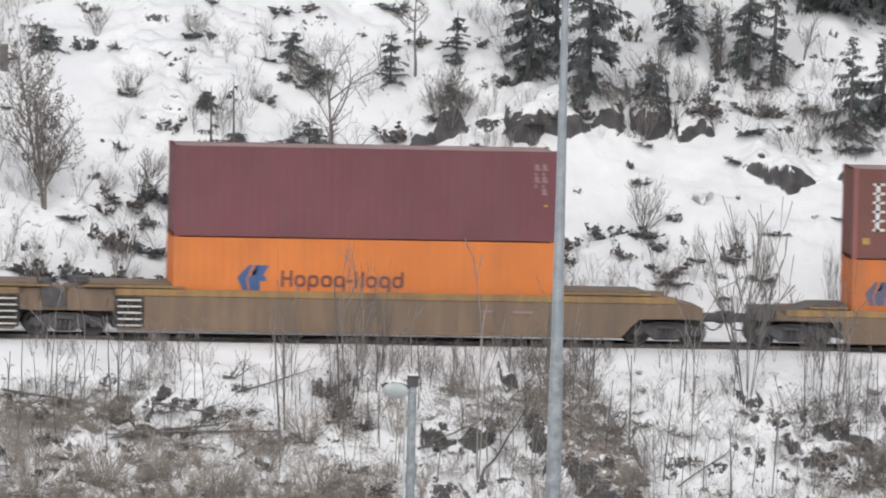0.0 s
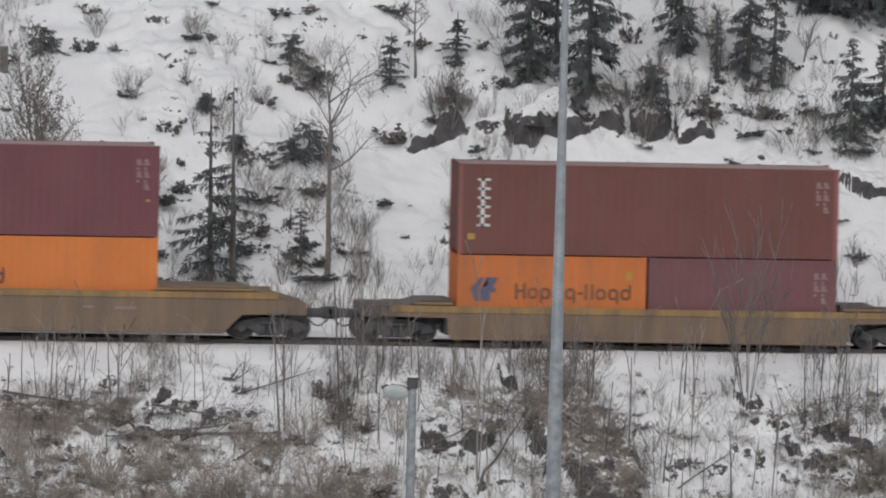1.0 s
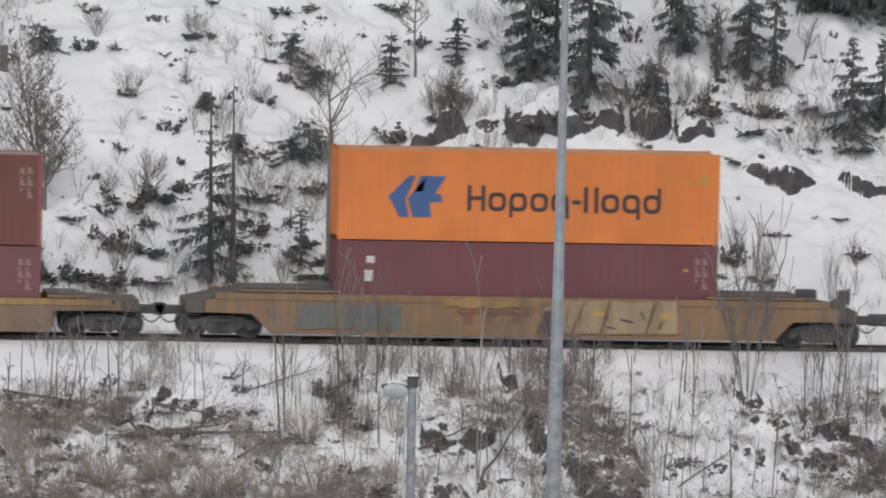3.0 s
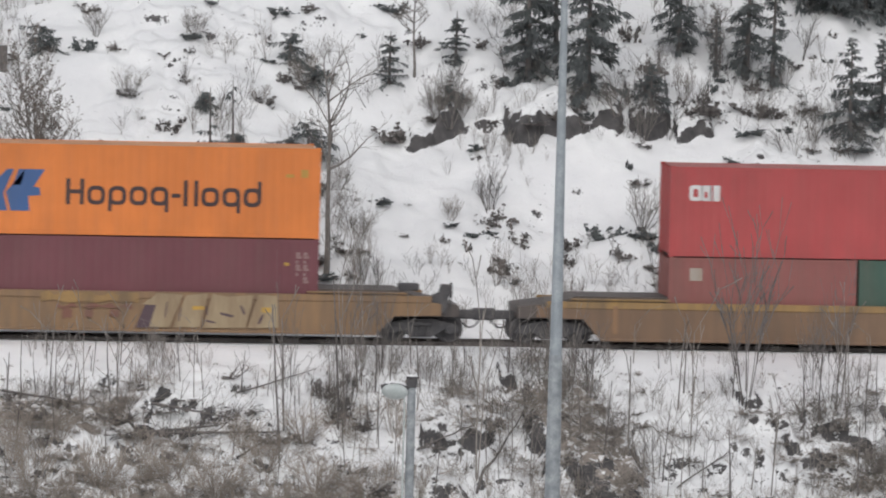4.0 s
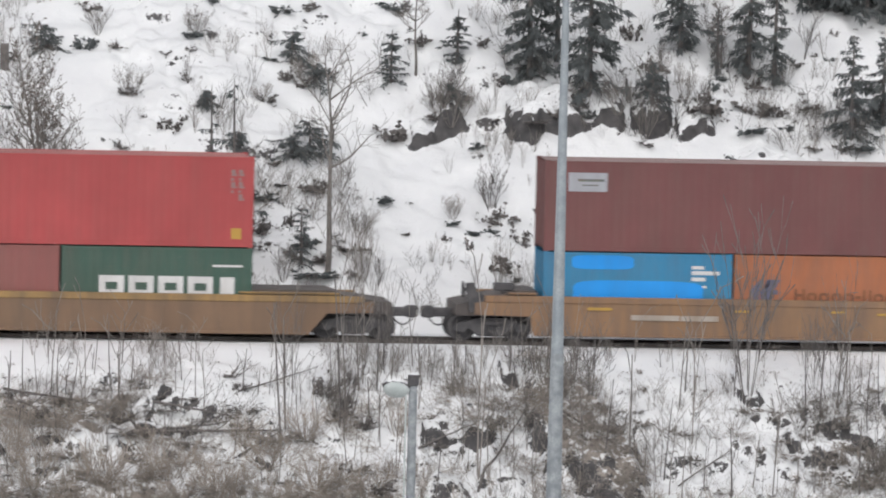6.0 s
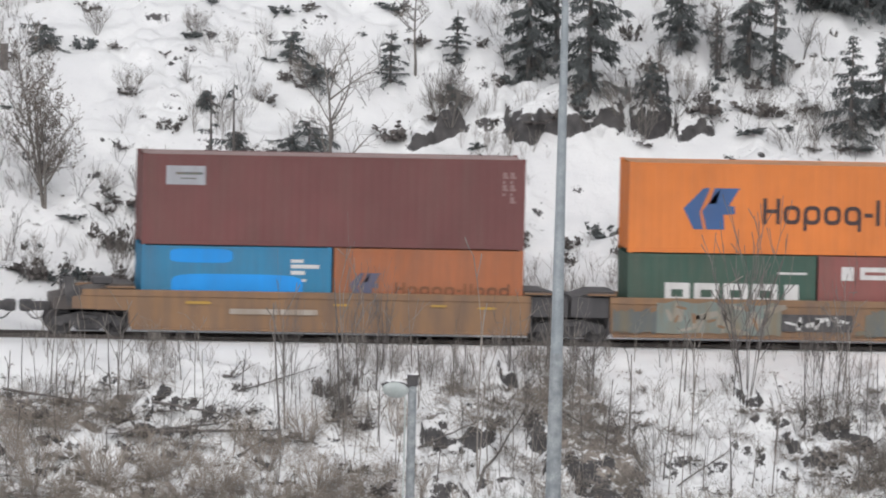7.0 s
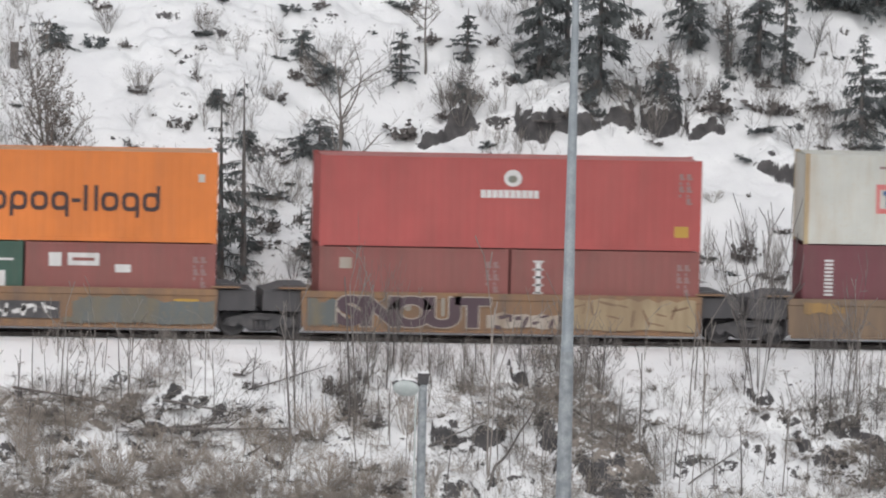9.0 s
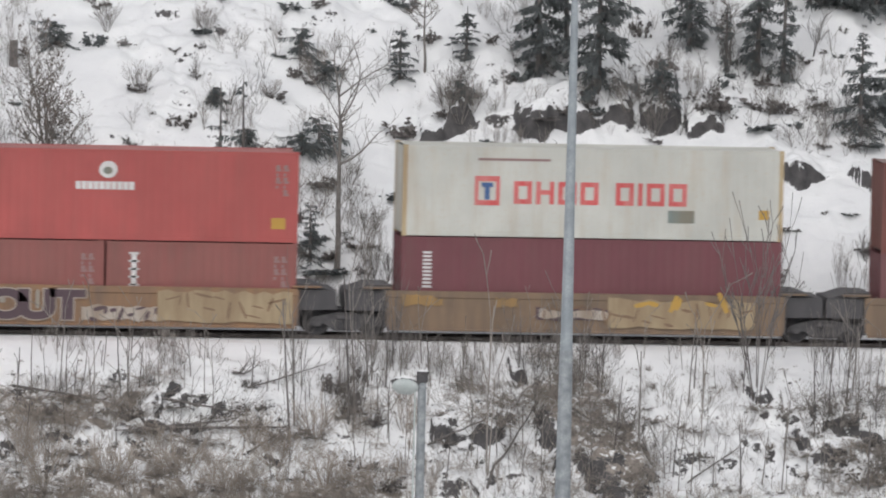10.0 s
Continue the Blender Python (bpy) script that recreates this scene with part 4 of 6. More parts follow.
for k, (x, y, wide, high) in enumerate(BRUSH_WEST + BRUSH_MIDDLE + BRUSH_EAST):
    plant(BRUSH[(k * 3) % 5 if x < 5 else (1, 2, 4)[k % 3]], x, y, wide * 0.95, high * 1.2, k, "tangled dark brush on the snowy bank" if high > 0.4 else "low broken brush in the bank's snow", "brush", "brush on the bank")
for k, (x, y, wide, high) in enumerate(TAN_TUFTS):
    plant(TUFTS[k % 3], x, y, wide * 0.7, high * 1.3, k, "withered grey-tan bush at the foot of the bank", "bush", "bushes on the bank")
VASES = [shrub_mesh(170 + k, n, 1.1, 0.95, 0.008, 2, M_BARK_DARK, 1.4, 0.09) for k, n in enumerate((10, 7, 6))]
for k, (x, y, wide, high) in enumerate(TALL_BUSHES):
    plant(VASES[k % 3], x, y, wide * 0.75, high, k, "tall slender leafless bush rising before the track", "bush", "bushes on the bank")
for k, (x, y, high) in enumerate(STEMS_WEST + STEMS_MIDDLE + STEMS_EAST):
    plant(SAPLINGS[(k * 3) % 5], x, y, 0.7 + high * 0.45, high, k, "thin bare sapling on the snowy bank" if high < 2.5 else "tall thin bare sapling reaching up before the track", "sapling", "saplings on the bank")


def fallen_branch(x0, y0, x1, y1, r, seed):
    rng = random.Random(seed)
    a, b = Vector((x0, y0, on_ground(x0, y0, -0.10))), Vector((x1, y1, on_ground(x1, y1, -0.10)))
    out, p, n = [], a, 7
    for i in range(n):
        q = a.lerp(b, (i + 1) / n)
        q += Vector((rng.uniform(-0.06, 0.06), rng.uniform(-0.06, 0.06), 0))
        q.z = max(q.z, on_ground(q.x, q.y, -r))
        k0, k1 = r * (1 - 0.09 * i), r * (1 - 0.09 * (i + 1))
        out.append((*p, *q, k0, k1))
        if i > 1:
            side = Vector((rng.uniform(-1, 1), rng.uniform(-0.6, 0.6), rng.uniform(0.3, 1))).normalized()
            grow(rng, out, q, ((b - a).normalized() * 0.5 + side * 0.5).normalized(), rng.uniform(0.4, 1.0), k1 * 0.5, 1, kids=1.2)
        p = q
    return tagged(new("fallen_branch", mesh_of("fallen_branch", *tubes(out, 5), M_BARK_DARK)), "dark fallen branch lying on the snowy bank", "branch", "fallen branches")


# x and y of either end, thickness
FALLEN = (
    (-11.45, -6.66, -10.15, -8.14, 0.085),
    (-10.50, -8.14, -5.93, -7.79, 0.070),
    (-10.18, -7.96, -7.51, -7.68, 0.055),
    (-14.34, -5.68, -11.57, -6.48, 0.050),
    (-9.75, -6.79, -7.33, -7.54, 0.050),
    (-14.38, -6.49, -12.38, -6.91, 0.060),
    (-7.23, -8.68, -5.77, -7.88, 0.040),
    (0.08, -10.33, 1.86, -6.81, 0.050),
    (2.87, -8.04, 4.40, -9.46, 0.045),
    (-1.71, -9.58, 0.36, -8.33, 0.040),
    (-7.04, -6.18, -4.43, -4.61, 0.030),
    (6.34, -10.18, 8.08, -8.91, 0.030),
    (-7.44, -5.58, -7.10, -5.69, 0.060),
)
for k, row in enumerate(FALLEN):
    fallen_branch(*row, 500 + k)


def tree_stump(x, y):
    bm = bmesh.new()
    lathe_rings = [(0.20, -0.3), (0.16, 0.05), (0.14, 0.4), (0.145, 0.82)]
    rings = [[bm.verts.new((r * math.cos(k * 0.5236) * (1 + 0.1 * math.sin(3 * k)), r * math.sin(k * 0.5236), z)) for k in range(12)] for r, z in lathe_rings]
    for a, b in zip(rings, rings[1:]):
        for k in range(12):
            bm.faces.new((a[k], a[(k + 1) % 12], b[(k + 1) % 12], b[k]))
    bm.faces.new(rings[-1])
    me = bpy.data.meshes.new("tree_stump")
    bm.to_mesh(me)
    bm.free()
    me.materials.append(M_BARK_DARK)
    ob = tagged(new("tree_stump", me), "broken grey-brown tree stump in hillside snow", "stump")
    ob.matrix_basis = pose(x, y, on_ground(x, y, 0.0))
    return ob


tree_stump(-12.99, 16.33)


def scatter(name, kinds, count, x0, x1, y0, y1, small, large, seed, keep, label, tall=1.0):
    """Brush that nobody could count, joined in one mesh."""
    rng = random.Random(seed)
    data = []
    for me in kinds:
        co = np.empty(len(me.vertices) * 3)
        me.vertices.foreach_get("co", co)
        data.append((co.reshape(-1, 3), np.array([(*p.vertices, -1)[:4] for p in me.polygons])))
    V, F, roots, base = [], [], [], 0
    while count > 0:
        x, y = rng.uniform(x0, x1), rng.uniform(y0, y1)
        if rng.random() > keep(x, y):
            continue
        count -= 1
        co, faces = data[rng.randrange(len(data))]
        a, s = rng.uniform(0, 6.283), rng.uniform(small, large)
        ca, sa = math.cos(a) * s, math.sin(a) * s
        V.append(np.stack([co[:, 0] * ca - co[:, 1] * sa + x, co[:, 0] * sa + co[:, 1] * ca + y, co[:, 2] * s * tall], -1))
        roots.append((x, y, len(co)))
        F.append(np.where(faces < 0, -1, faces + base))
        base += len(co)
    V, F, roots = np.concatenate(V), np.concatenate(F), np.array(roots)
    V[:, 2] += np.repeat(ground(roots[:, 0], roots[:, 1]) - 0.02, roots[:, 2].astype(int))
    size = np.where(F[:, 3] < 0, 3, 4)
    me = bpy.data.meshes.new(name)
    me.vertices.add(len(V))
    me.vertices.foreach_set("co", V.ravel())
    me.loops.add(int(size.sum()))
    me.loops.foreach_set("vertex_index", F[F >= 0])
    me.polygons.add(len(F))
    me.polygons.foreach_set("loop_start", np.concatenate([[0], np.cumsum(size)[:-1]]))
    me.materials.append(kinds[0].materials[0])
    me.update(calc_edges=True)
    return tagged(new(name, me), label, name.replace("_", " "), kind="stuff")


def patchy(sx, sy, seed, low):
    return lambda x, y: max(0.0, min(1.0, (float(bumps(np.array(x / sx), np.array(y / sy), seed)) - low) * 2.5))


LOOSE = [clump_mesh(80 + k, 46, 1.0, M_BARK_DARK, 3, 0.11) for k in range(5)]
GRASS = [shrub_mesh(90 + k, 14, 0.35, 0.9, 0.006, 0, M_DRY) for k in range(3)]
WEEDS = [shrub_mesh(95 + k, 5, 0.3, 0.95, 0.007, 1, M_TWIG, 1.0) for k in range(3)]
TWIGS = [shrub_mesh(110 + k, 4, 0.9, 0.9, 0.009, 1, M_TWIG, 1.2) for k in range(4)]
TWIGS_DARK = [shrub_mesh(115 + k, 4, 0.9, 0.9, 0.010, 1, M_BARK_DARK, 1.3) for k in range(4)]
FINE = [clump_mesh(160 + k, 9, 0.8, M_TWIG, 2, 0.2) for k in range(4)]


def tangle_mesh(seed, n, material):
    """Dead sticks lying across one another."""
    rng = random.Random(seed)
    out = []
    for _ in range(n):
        p = Vector((rng.gauss(0, 0.3), rng.gauss(0, 0.3), rng.uniform(0, 0.35)))
        d = Vector((rng.uniform(-1, 1), rng.uniform(-1, 1), rng.uniform(-0.35, 0.8))).normalized()
        grow(rng, out, p, d, rng.uniform(0.25, 0.8), rng.uniform(0.006, 0.011), 0, 0.3, -0.05, steps=3)
    return mesh_of("tangle", *tubes(out), material)


TANGLE = [tangle_mesh(240 + k, 30, M_BRUSH) for k in range(4)]
TANGLE_DARK = [tangle_mesh(250 + k, 22, M_BARK_DARK) for k in range(4)]
TANGLE_TAN = [tangle_mesh(260 + k, 26, M_DRY) for k in range(4)]


def smooth_snow(f):
    """The same, but nearly bare where the hill lies under smooth snow."""
    return lambda x, y: f(x, y) * (0.04 if (4.6 < x < 11 and 8.8 < y < 13.6) or (-2.3 < x < 2.2 and 7.5 < y < 13.4) or (-11.5 < x < -7 and 10 < y < 20) or x > 10.5 and 6 < y < 11 else 1.0)


def open_snow(f):
    """The same, but thinned out where the bank lies bare under smooth snow."""
    return lambda x, y: f(x, y) * (0.1 if -9.0 < x < -4.2 and y > -7.2 else 0.25 if 5.6 < x < 9.8 else 0.7 if x > 5.6 else 1.0)


def clear_slope(f):
    """The same, but halved on the clear slope beside the mound."""
    return lambda x, y: f(x, y) * (0.45 if 5.6 < x < 9.8 else 1.0)


heap = lambda x, y: float(mound(np.array(x), np.array(y)))
foot = lambda x, y: float(bare(np.array(x), np.array(y))) * (1 - 0.9 * heap(x, y))
scatter("hill_litter", LOOSE, 620, -17, 18, 4.8, 24, 0.06, 0.22, 1, smooth_snow(patchy(2.7, 1.9, 21, -0.05)), "small dark twigs and stubble in hillside snow")
scatter("hill_brush", LOOSE, 190, 2, 18, 13.8, 24, 0.15, 0.5, 8, patchy(2.2, 1.6, 27, -0.2), "dark brush under the spruces in snow")
scatter("hill_weeds", WEEDS, 170, -17, 18, 4.6, 7.5, 0.4, 1.1, 2, patchy(2.2, 1.5, 22, -0.2), "thin dry weeds standing in snow behind the track")
scatter("hill_stalks", WEEDS, 420, -17, 18, 7.5, 24, 0.3, 0.9, 3, smooth_snow(patchy(3.0, 2.2, 23, 0.0)), "thin dry stalks standing in hillside snow")
scatter("hill_twigs", TWIGS_DARK, 260, -17, 18, 4.8, 24, 0.4, 1.1, 19, smooth_snow(patchy(2.4, 1.7, 36, -0.1)), "bare dark twigs poking out of hillside snow")
scatter("bank_weeds", WEEDS, 330, -16, 16, -6.2, -3.3, 0.3, 0.85, 4, open_snow(patchy(1.8, 1.2, 24, -0.25)), "thin dry weeds along the edge of the bank")
STALKS = [shrub_mesh(150 + k, n, 0.10, 0.95, 0.0085, 1, M_BARK, 0.8, 0.06) for k, n in enumerate((1, 2, 1))]
scatter("bank_stalks", STALKS, 130, -16, 16, -11, -4.2, 0.9, 2.2, 21, patchy(1.9, 2.4, 38, -0.3), "thin upright bare stalks on the snowy bank")
scatter("slope_twigs", TWIGS, 90, 5, 15, -13, -4.6, 0.3, 0.9, 22, patchy(1.5, 1.1, 39, -0.4), "fine bare twigs over the snowy slope")
scatter("wood_brush", TWIGS_DARK, 55, 6, 15, 13.7, 18.5, 0.5, 1.3, 23, patchy(1.8, 1.3, 40, -0.35), "dark bare undergrowth among the spruces")
scatter("thicket_twigs", TWIGS, 70, -6.2, -1.8, 5.0, 11.5, 0.5, 1.3, 24, patchy(1.5, 1.2, 43, -0.3), "fine grey twigs round the leafless tree")
scatter("thicket_brush", LOOSE, 60, -5.8, -1.6, 5.2, 11.0, 0.15, 0.45, 25, patchy(1.5, 1.2, 44, -0.2), "dark brush round the leafless tree")
scatter("bank_litter", LOOSE, 420, -16, 16, -15, -4.8, 0.10, 0.34, 5, open_snow(patchy(2.2, 1.3, 25, -0.1)), "dark brush litter on the snowy bank")
scatter("bank_specks", FINE, 2600, -16, 16, -15, -4.2, 0.08, 0.24, 13, clear_slope(patchy(1.7, 1.1, 30, -0.6)), "fine dry stubble speckling the snowy bank")
scatter("bank_twigs", TWIGS, 330, -16, 16, -18, -5.6, 0.4, 1.2, 6, open_snow(patchy(2.4, 1.8, 26, -0.45)), "tangled bare twigs on the snowy bank")
scatter("bank_tangle", TANGLE, 260, -16, 16, -16, -5.2, 0.5, 1.1, 16, open_snow(patchy(1.9, 1.4, 35, -0.1)), "dead sticks lying across the snowy bank")
scatter("foot_tangle", TANGLE_TAN, 300, -16, 16, -16, -5.4, 0.5, 1.1, 17, foot, "withered tan stalks matted over the bank's foot")
scatter("foot_brush", TANGLE_DARK, 90, -16, 16, -16, -5.4, 0.4, 1.0, 18, foot, "dark sticks among the withered stalks")
east = lambda x, y: math.exp(-((x - 11.5) / 0.8) ** 2 - ((y + 7.3) / 0.8) ** 2) + math.exp(-((x - 13.2) / 1.0) ** 2 - ((y + 9.3) / 1.6) ** 2)
scatter("east_tangle", TANGLE_DARK, 34, 9.5, 15.5, -13, -5.4, 0.5, 1.0, 26, east, "dark dead sticks matted under the bushes")
scatter("east_twigs", TWIGS, 40, 9.5, 15.5, -13, -5.4, 0.5, 1.2, 27, east, "grey twigs round the bushes on the slope")
scatter("mound_tangle", TANGLE, 34, 0, 8, -12.5, -3.5, 0.6, 1.2, 9, heap, "dense tangled grey-brown sticks over the mound")
scatter("mound_brush", TANGLE_DARK, 11, 0, 8, -12.5, -3.5, 0.5, 1.1, 10, heap, "dark dead wood matted over the mound", 0.8)
scatter("mound_twigs", TWIGS, 22, 0, 8, -12.5, -3.5, 0.5, 1.3, 11, heap, "bare twigs rising from the mound")
scatter("dry_grass", GRASS, 1100, -16, 16, -17, -8.4, 0.3, 0.85, 7, lambda x, y: foot(x, y) * max(0.0, min(1, (-y - 8.2) / 2.5)), "dry tan grass at the foot of the bank")

# ---- the train ----
def gone(t):
    """How far the train has rolled after t seconds, gaining a little speed."""
    return 12.66 * t + 0.00995 * t * t


def lathe(bm, profile, n=20):
    """Turns (radius, y) about the y axis."""
    rings = [[bm.verts.new((r * math.cos(2 * math.pi * k / n), y, r * math.sin(2 * math.pi * k / n))) for k in range(n)] for r, y in profile]
    for a, b in zip(rings, rings[1:]):
        for k in range(n):
            bm.faces.new((a[k], a[(k + 1) % n], b[(k + 1) % n], b[k]))
    bm.faces.new(rings[0])
    bm.faces.new(rings[-1][::-1])


def wheelset_mesh():
    bm = bmesh.new()
    for s in (-1, 1):
        lathe(bm, [(0.10, s * 0.66), (0.40, s * 0.675), (0.455, s * 0.69), (0.455, s * 0.715), (0.42, s * 0.725), (0.415, s * 0.82), (0.36, s * 0.82), (0.34, s * 0.78), (0.16, s * 0.76), (0.12, s * 0.84)])
    lathe(bm, [(0.075, -1.05), (0.075, 1.05)], 10)
    for k in range(3):
        a = k * 2.094
        rod(bm, (0.25 * math.cos(a), -0.775, 0.25 * math.sin(a)), (0.25 * math.cos(a), -0.79, 0.25 * math.sin(a)), 0.035, 6)
    bmesh.ops.recalc_face_normals(bm, faces=bm.faces)
    me = bpy.data.meshes.new("wheelset")
    bm.to_mesh(me)
    bm.free()
    me.materials.append(M_IRON)
    return me


def side_frame_mesh():
    bm = bmesh.new()
    plate(bm, [(-1.2, 0.36), (-1.08, 0.58), (-0.72, 0.66), (-0.35, 0.74), (0.35, 0.74), (0.72, 0.66), (1.08, 0.58), (1.2, 0.36), (1.05, 0.32), (0.72, 0.42), (0.36, 0.2), (-0.36, 0.2), (-0.72, 0.42), (-1.05, 0.32)], -0.09, 0.09)
    for x in (-0.89, 0.89):
        rod(bm, (x, -0.16, 0.42), (x, 0.1, 0.42), 0.13, 10)
    for x in (-0.18, 0.0, 0.18):
        rod(bm, (x, -0.13, 0.26), (x, -0.13, 0.5), 0.065, 8)
    box(bm, -0.3, 0.3, -0.16, 0.1, 0.52, 0.66, 0.02)
    bmesh.ops.recalc_face_normals(bm, faces=bm.faces)
    me = bpy.data.meshes.new("side_frame")
    bm.to_mesh(me)
    bm.free()
    me.materials.append(M_IRON)
    return me


WHEELSET, SIDE_FRAME = wheelset_mesh(), side_frame_mesh()
TURNING = []


def truck(car, x):
    bogie = part("truck", boxes((-0.2, 0.2, -1.05, 1.05, 0.5, 0.72), (-0.28, 0.28, -0.28, 0.28, 0.72, 0.86), bevel=0.03), M_IRON, car, "black cast steel truck")
    bogie.location.x = x
    for y in (-0.98, 0.98):
        part("side_frame", SIDE_FRAME, None, bogie).location.y = y
    for dx in (-0.89, 0.89):
        w = part("wheelset", WHEELSET, None, bogie)
        w.location = (dx, 0, 0.42)
        TURNING.append((w, dx))
    part("spring_plank", boxes((-0.36, 0.36, -0.9, 0.9, 0.15, 0.23), bevel=0.01), M_IRON, bogie)
    for k in (-1, 1):
        part("brake_beam", boxes((k * 0.4 - 0.05, k * 0.4 + 0.05, -0.74, 0.74, 0.28, 0.5), bevel=0.015), M_IRON, bogie)
    return bogie


def ladder(car, x, y, z0, z1, width, rungs, material):
    side = part("ladder", boxes((x - width / 2 - 0.025, x - width / 2 + 0.025, y - 0.02, y + 0.02, z0, z1)), M_IRON, car, "dark steel ladder with pale worn rungs")
    part("stringer", boxes((x + width / 2 - 0.025, x + width / 2 + 0.025, y - 0.02, y + 0.02, z0, z1)), M_IRON, side)
    for k in range(rungs):
        z = z0 + (k + 0.5) * (z1 - z0) / rungs
        part("rung", boxes((x - width / 2, x + width / 2, y - 0.035, y + 0.025, z - 0.025, z + 0.025)), material, side)
    return side


def well_car(label, span, half_well, top, side_mat, chord_mat, left, right, deck=0.15, ribs=9, low=0.33, brake=0):
    """A double-stack well car. span: between truck centres; half_well: half the deep part's length; left, right: 'coupled' or 'joint'."""
    car = thing("well_car", label, "well car", "cars of the train")
    h = span / 2
    for s, y in (("near", -1.0), ("far", 1.0)):
        y0, y1 = y * 1.42 - 0.03, y * 1.42 + 0.03
        bm = bmesh.new()
        end = {k: (h + 0.55 if how == "coupled" else h - 1.3) for k, how in ((-1, left), (1, right))}
        slant = {k: how == "coupled" and half_well > 7 for k, how in ((-1, left), (1, right))}
        out = [(-half_well - 0.15 * slant[-1], low), (half_well + 0.15 * slant[1], low)]
        for k in (1, -1):
            e = end[k]
            foot = [(k * (half_well + 0.7), 0.84)] if slant[k] else [(k * (half_well + 0.06), 0.4), (k * (half_well + 0.1), 0.84)]
            pts = foot + [(k * e, 0.88), (k * e, 1.25), (k * (e - 0.3), top - 0.2)] if e > half_well + 0.2 else [(k * (half_well + 0.06), 0.4), (k * (half_well + 0.1), top - 0.2)]
            out += pts if k == 1 else pts[::-1]
        plate(bm, out, y0, y1)
        bmesh.ops.recalc_face_normals(bm, faces=bm.faces)
        part("side_panel", bm, side_mat, car)
        reach = {k: max(half_well + 0.1, end[k] - 0.3) for k in (-1, 1)}
        part("top_chord", boxes((-reach[-1], reach[1], y * 1.42 - 0.064, y * 1.42 + 0.064, top - 0.22, top), bevel=0.02), chord_mat, car)
        part("bottom_chord", boxes((-half_well - 0.15 * slant[-1], half_well + 0.15 * slant[1], y * 1.42 - 0.08, y * 1.42 + 0.08, low - 0.05, low + 0.04), bevel=0.02), side_mat, car)
        for k in range(ribs):
            x = -half_well + (k + 0.5) * 2 * half_well / ribs
            part("rib", boxes((x - 0.06, x + 0.06, y * 1.42 - 0.06, y * 1.42 + 0.06, low - 0.04, top - 0.21)), side_mat, car)
    for k in range(7):
        x = -half_well + 0.5 + k * (2 * half_well - 1) / 6
        part("cross_member", boxes((x - 0.25, x + 0.25, -1.36, 1.36, 0.26, 0.328)), M_IRON, car)
    for k, how in ((-1, left), (1, right)):
        dark = how == "joint" and half_well > h - 1.6
        mat = M_JOINT if dark else side_mat if half_well > 7 and top > 1.52 else M_END
        a = half_well + 0.1
        bm = bmesh.new()
        tip = h + 1.15 if how == "coupled" else h - 0.015
        shoulder = h - 0.1 if how == "coupled" else h - 0.06
        plate(bm, [(k * a, 0.82), (k * tip, 0.84), (k * tip, 1.2 if how == "coupled" else top - 0.2), (k * shoulder, top - 0.03), (k * a, top - 0.03)], -1.28, 1.28)
        bmesh.ops.recalc_face_normals(bm, faces=bm.faces)
        part("end_platform", bm, mat, car)
        part("end_bulkhead", boxes((min(k * (a - 0.06), k * (a + 0.04)), max(k * (a - 0.06), k * (a + 0.04)), -1.36, 1.36, 0.3, 0.81)), M_JOINT, car)
        part("stub_sill", boxes((min(k * (a + 0.05), k * (h - 0.3)), max(k * (a + 0.05), k * (h - 0.3)), -0.42, 0.42, 0.56, 0.815)), M_JOINT, car)
        inner = half_well - (2.1 if half_well > 7 else 0.1)
        outer = max(h - 0.75, inner + 0.7)
        bm = bmesh.new()
        plate(bm, [(k * inner, top - 0.02), (k * (outer + 0.5), top - 0.02), (k * outer, top + deck), (k * inner, top + deck)], -1.12, 1.12)
        bmesh.ops.recalc_face_normals(bm, faces=bm.faces)
        part("bulkhead_deck", bm, mat, car)
        part("walkway", boxes((min(k * inner, k * (outer + 0.2)), max(k * inner, k * (outer + 0.2)), -1.45, -1.14, top + 0.04, top + 0.09)), chord_mat, car, "grating walkway with yellow edge")
        if how == "coupled":
            bm = boxes((min(k * (h + 1.1), k * (h + 1.75)), max(k * (h + 1.1), k * (h + 1.75)), -0.17, 0.17, 0.7, 0.98), bevel=0.04)
            box(bm, min(k * (h + 1.7), k * (h + 2.12)), max(k * (h + 1.7), k * (h + 2.12)), -0.14, 0.2, 0.66, 1.04, 0.06)
            part("coupler", bm, M_IRON, car)
            bm = bmesh.new()
            for a in range(6):
                u0, u1 = a / 6, (a + 1) / 6
                rod(bm, (k * (h + 1.2 + 0.8 * u0), -0.4, 0.8 - 0.35 * math.sin(3.1416 * u0)), (k * (h + 1.2 + 0.8 * u1), -0.4, 0.8 - 0.35 * math.sin(3.1416 * u1)), 0.025, 6)
            part("air_hose", bm, M_IRON, car)
        else:
            part("articulated_joint", boxes((min(k * (h - 0.2), k * (h - 0.02)), max(k * (h - 0.2), k * (h - 0.02)), -0.45, 0.45, 0.72, 1.15), bevel=0.04), M_IRON, car)
        if k == brake:
            bm = bmesh.new()
            plate(bm, [(k * (h + 0.02), 0.95), (k * (h + 0.72), 0.95), (k * (h + 0.8), 1.5), (k * (h + 0.84), 1.86), (k * (h + 0.56), 1.88), (k * (h + 0.5), 1.62), (k * (h + 0.1), 1.42)], -1.36, -1.08)
            bmesh.ops.recalc_face_normals(bm, faces=bm.faces)
            part("brake_stand", bm, M_IRON, car, "dark steel hand brake stand")
            bm = bmesh.new()
            bmesh.ops.create_cone(bm, cap_ends=False, segments=16, radius1=0.26, radius2=0.26, depth=0.05, matrix=pose(k * (h + 0.9), -1.0, 1.66, 0, 90, 0))
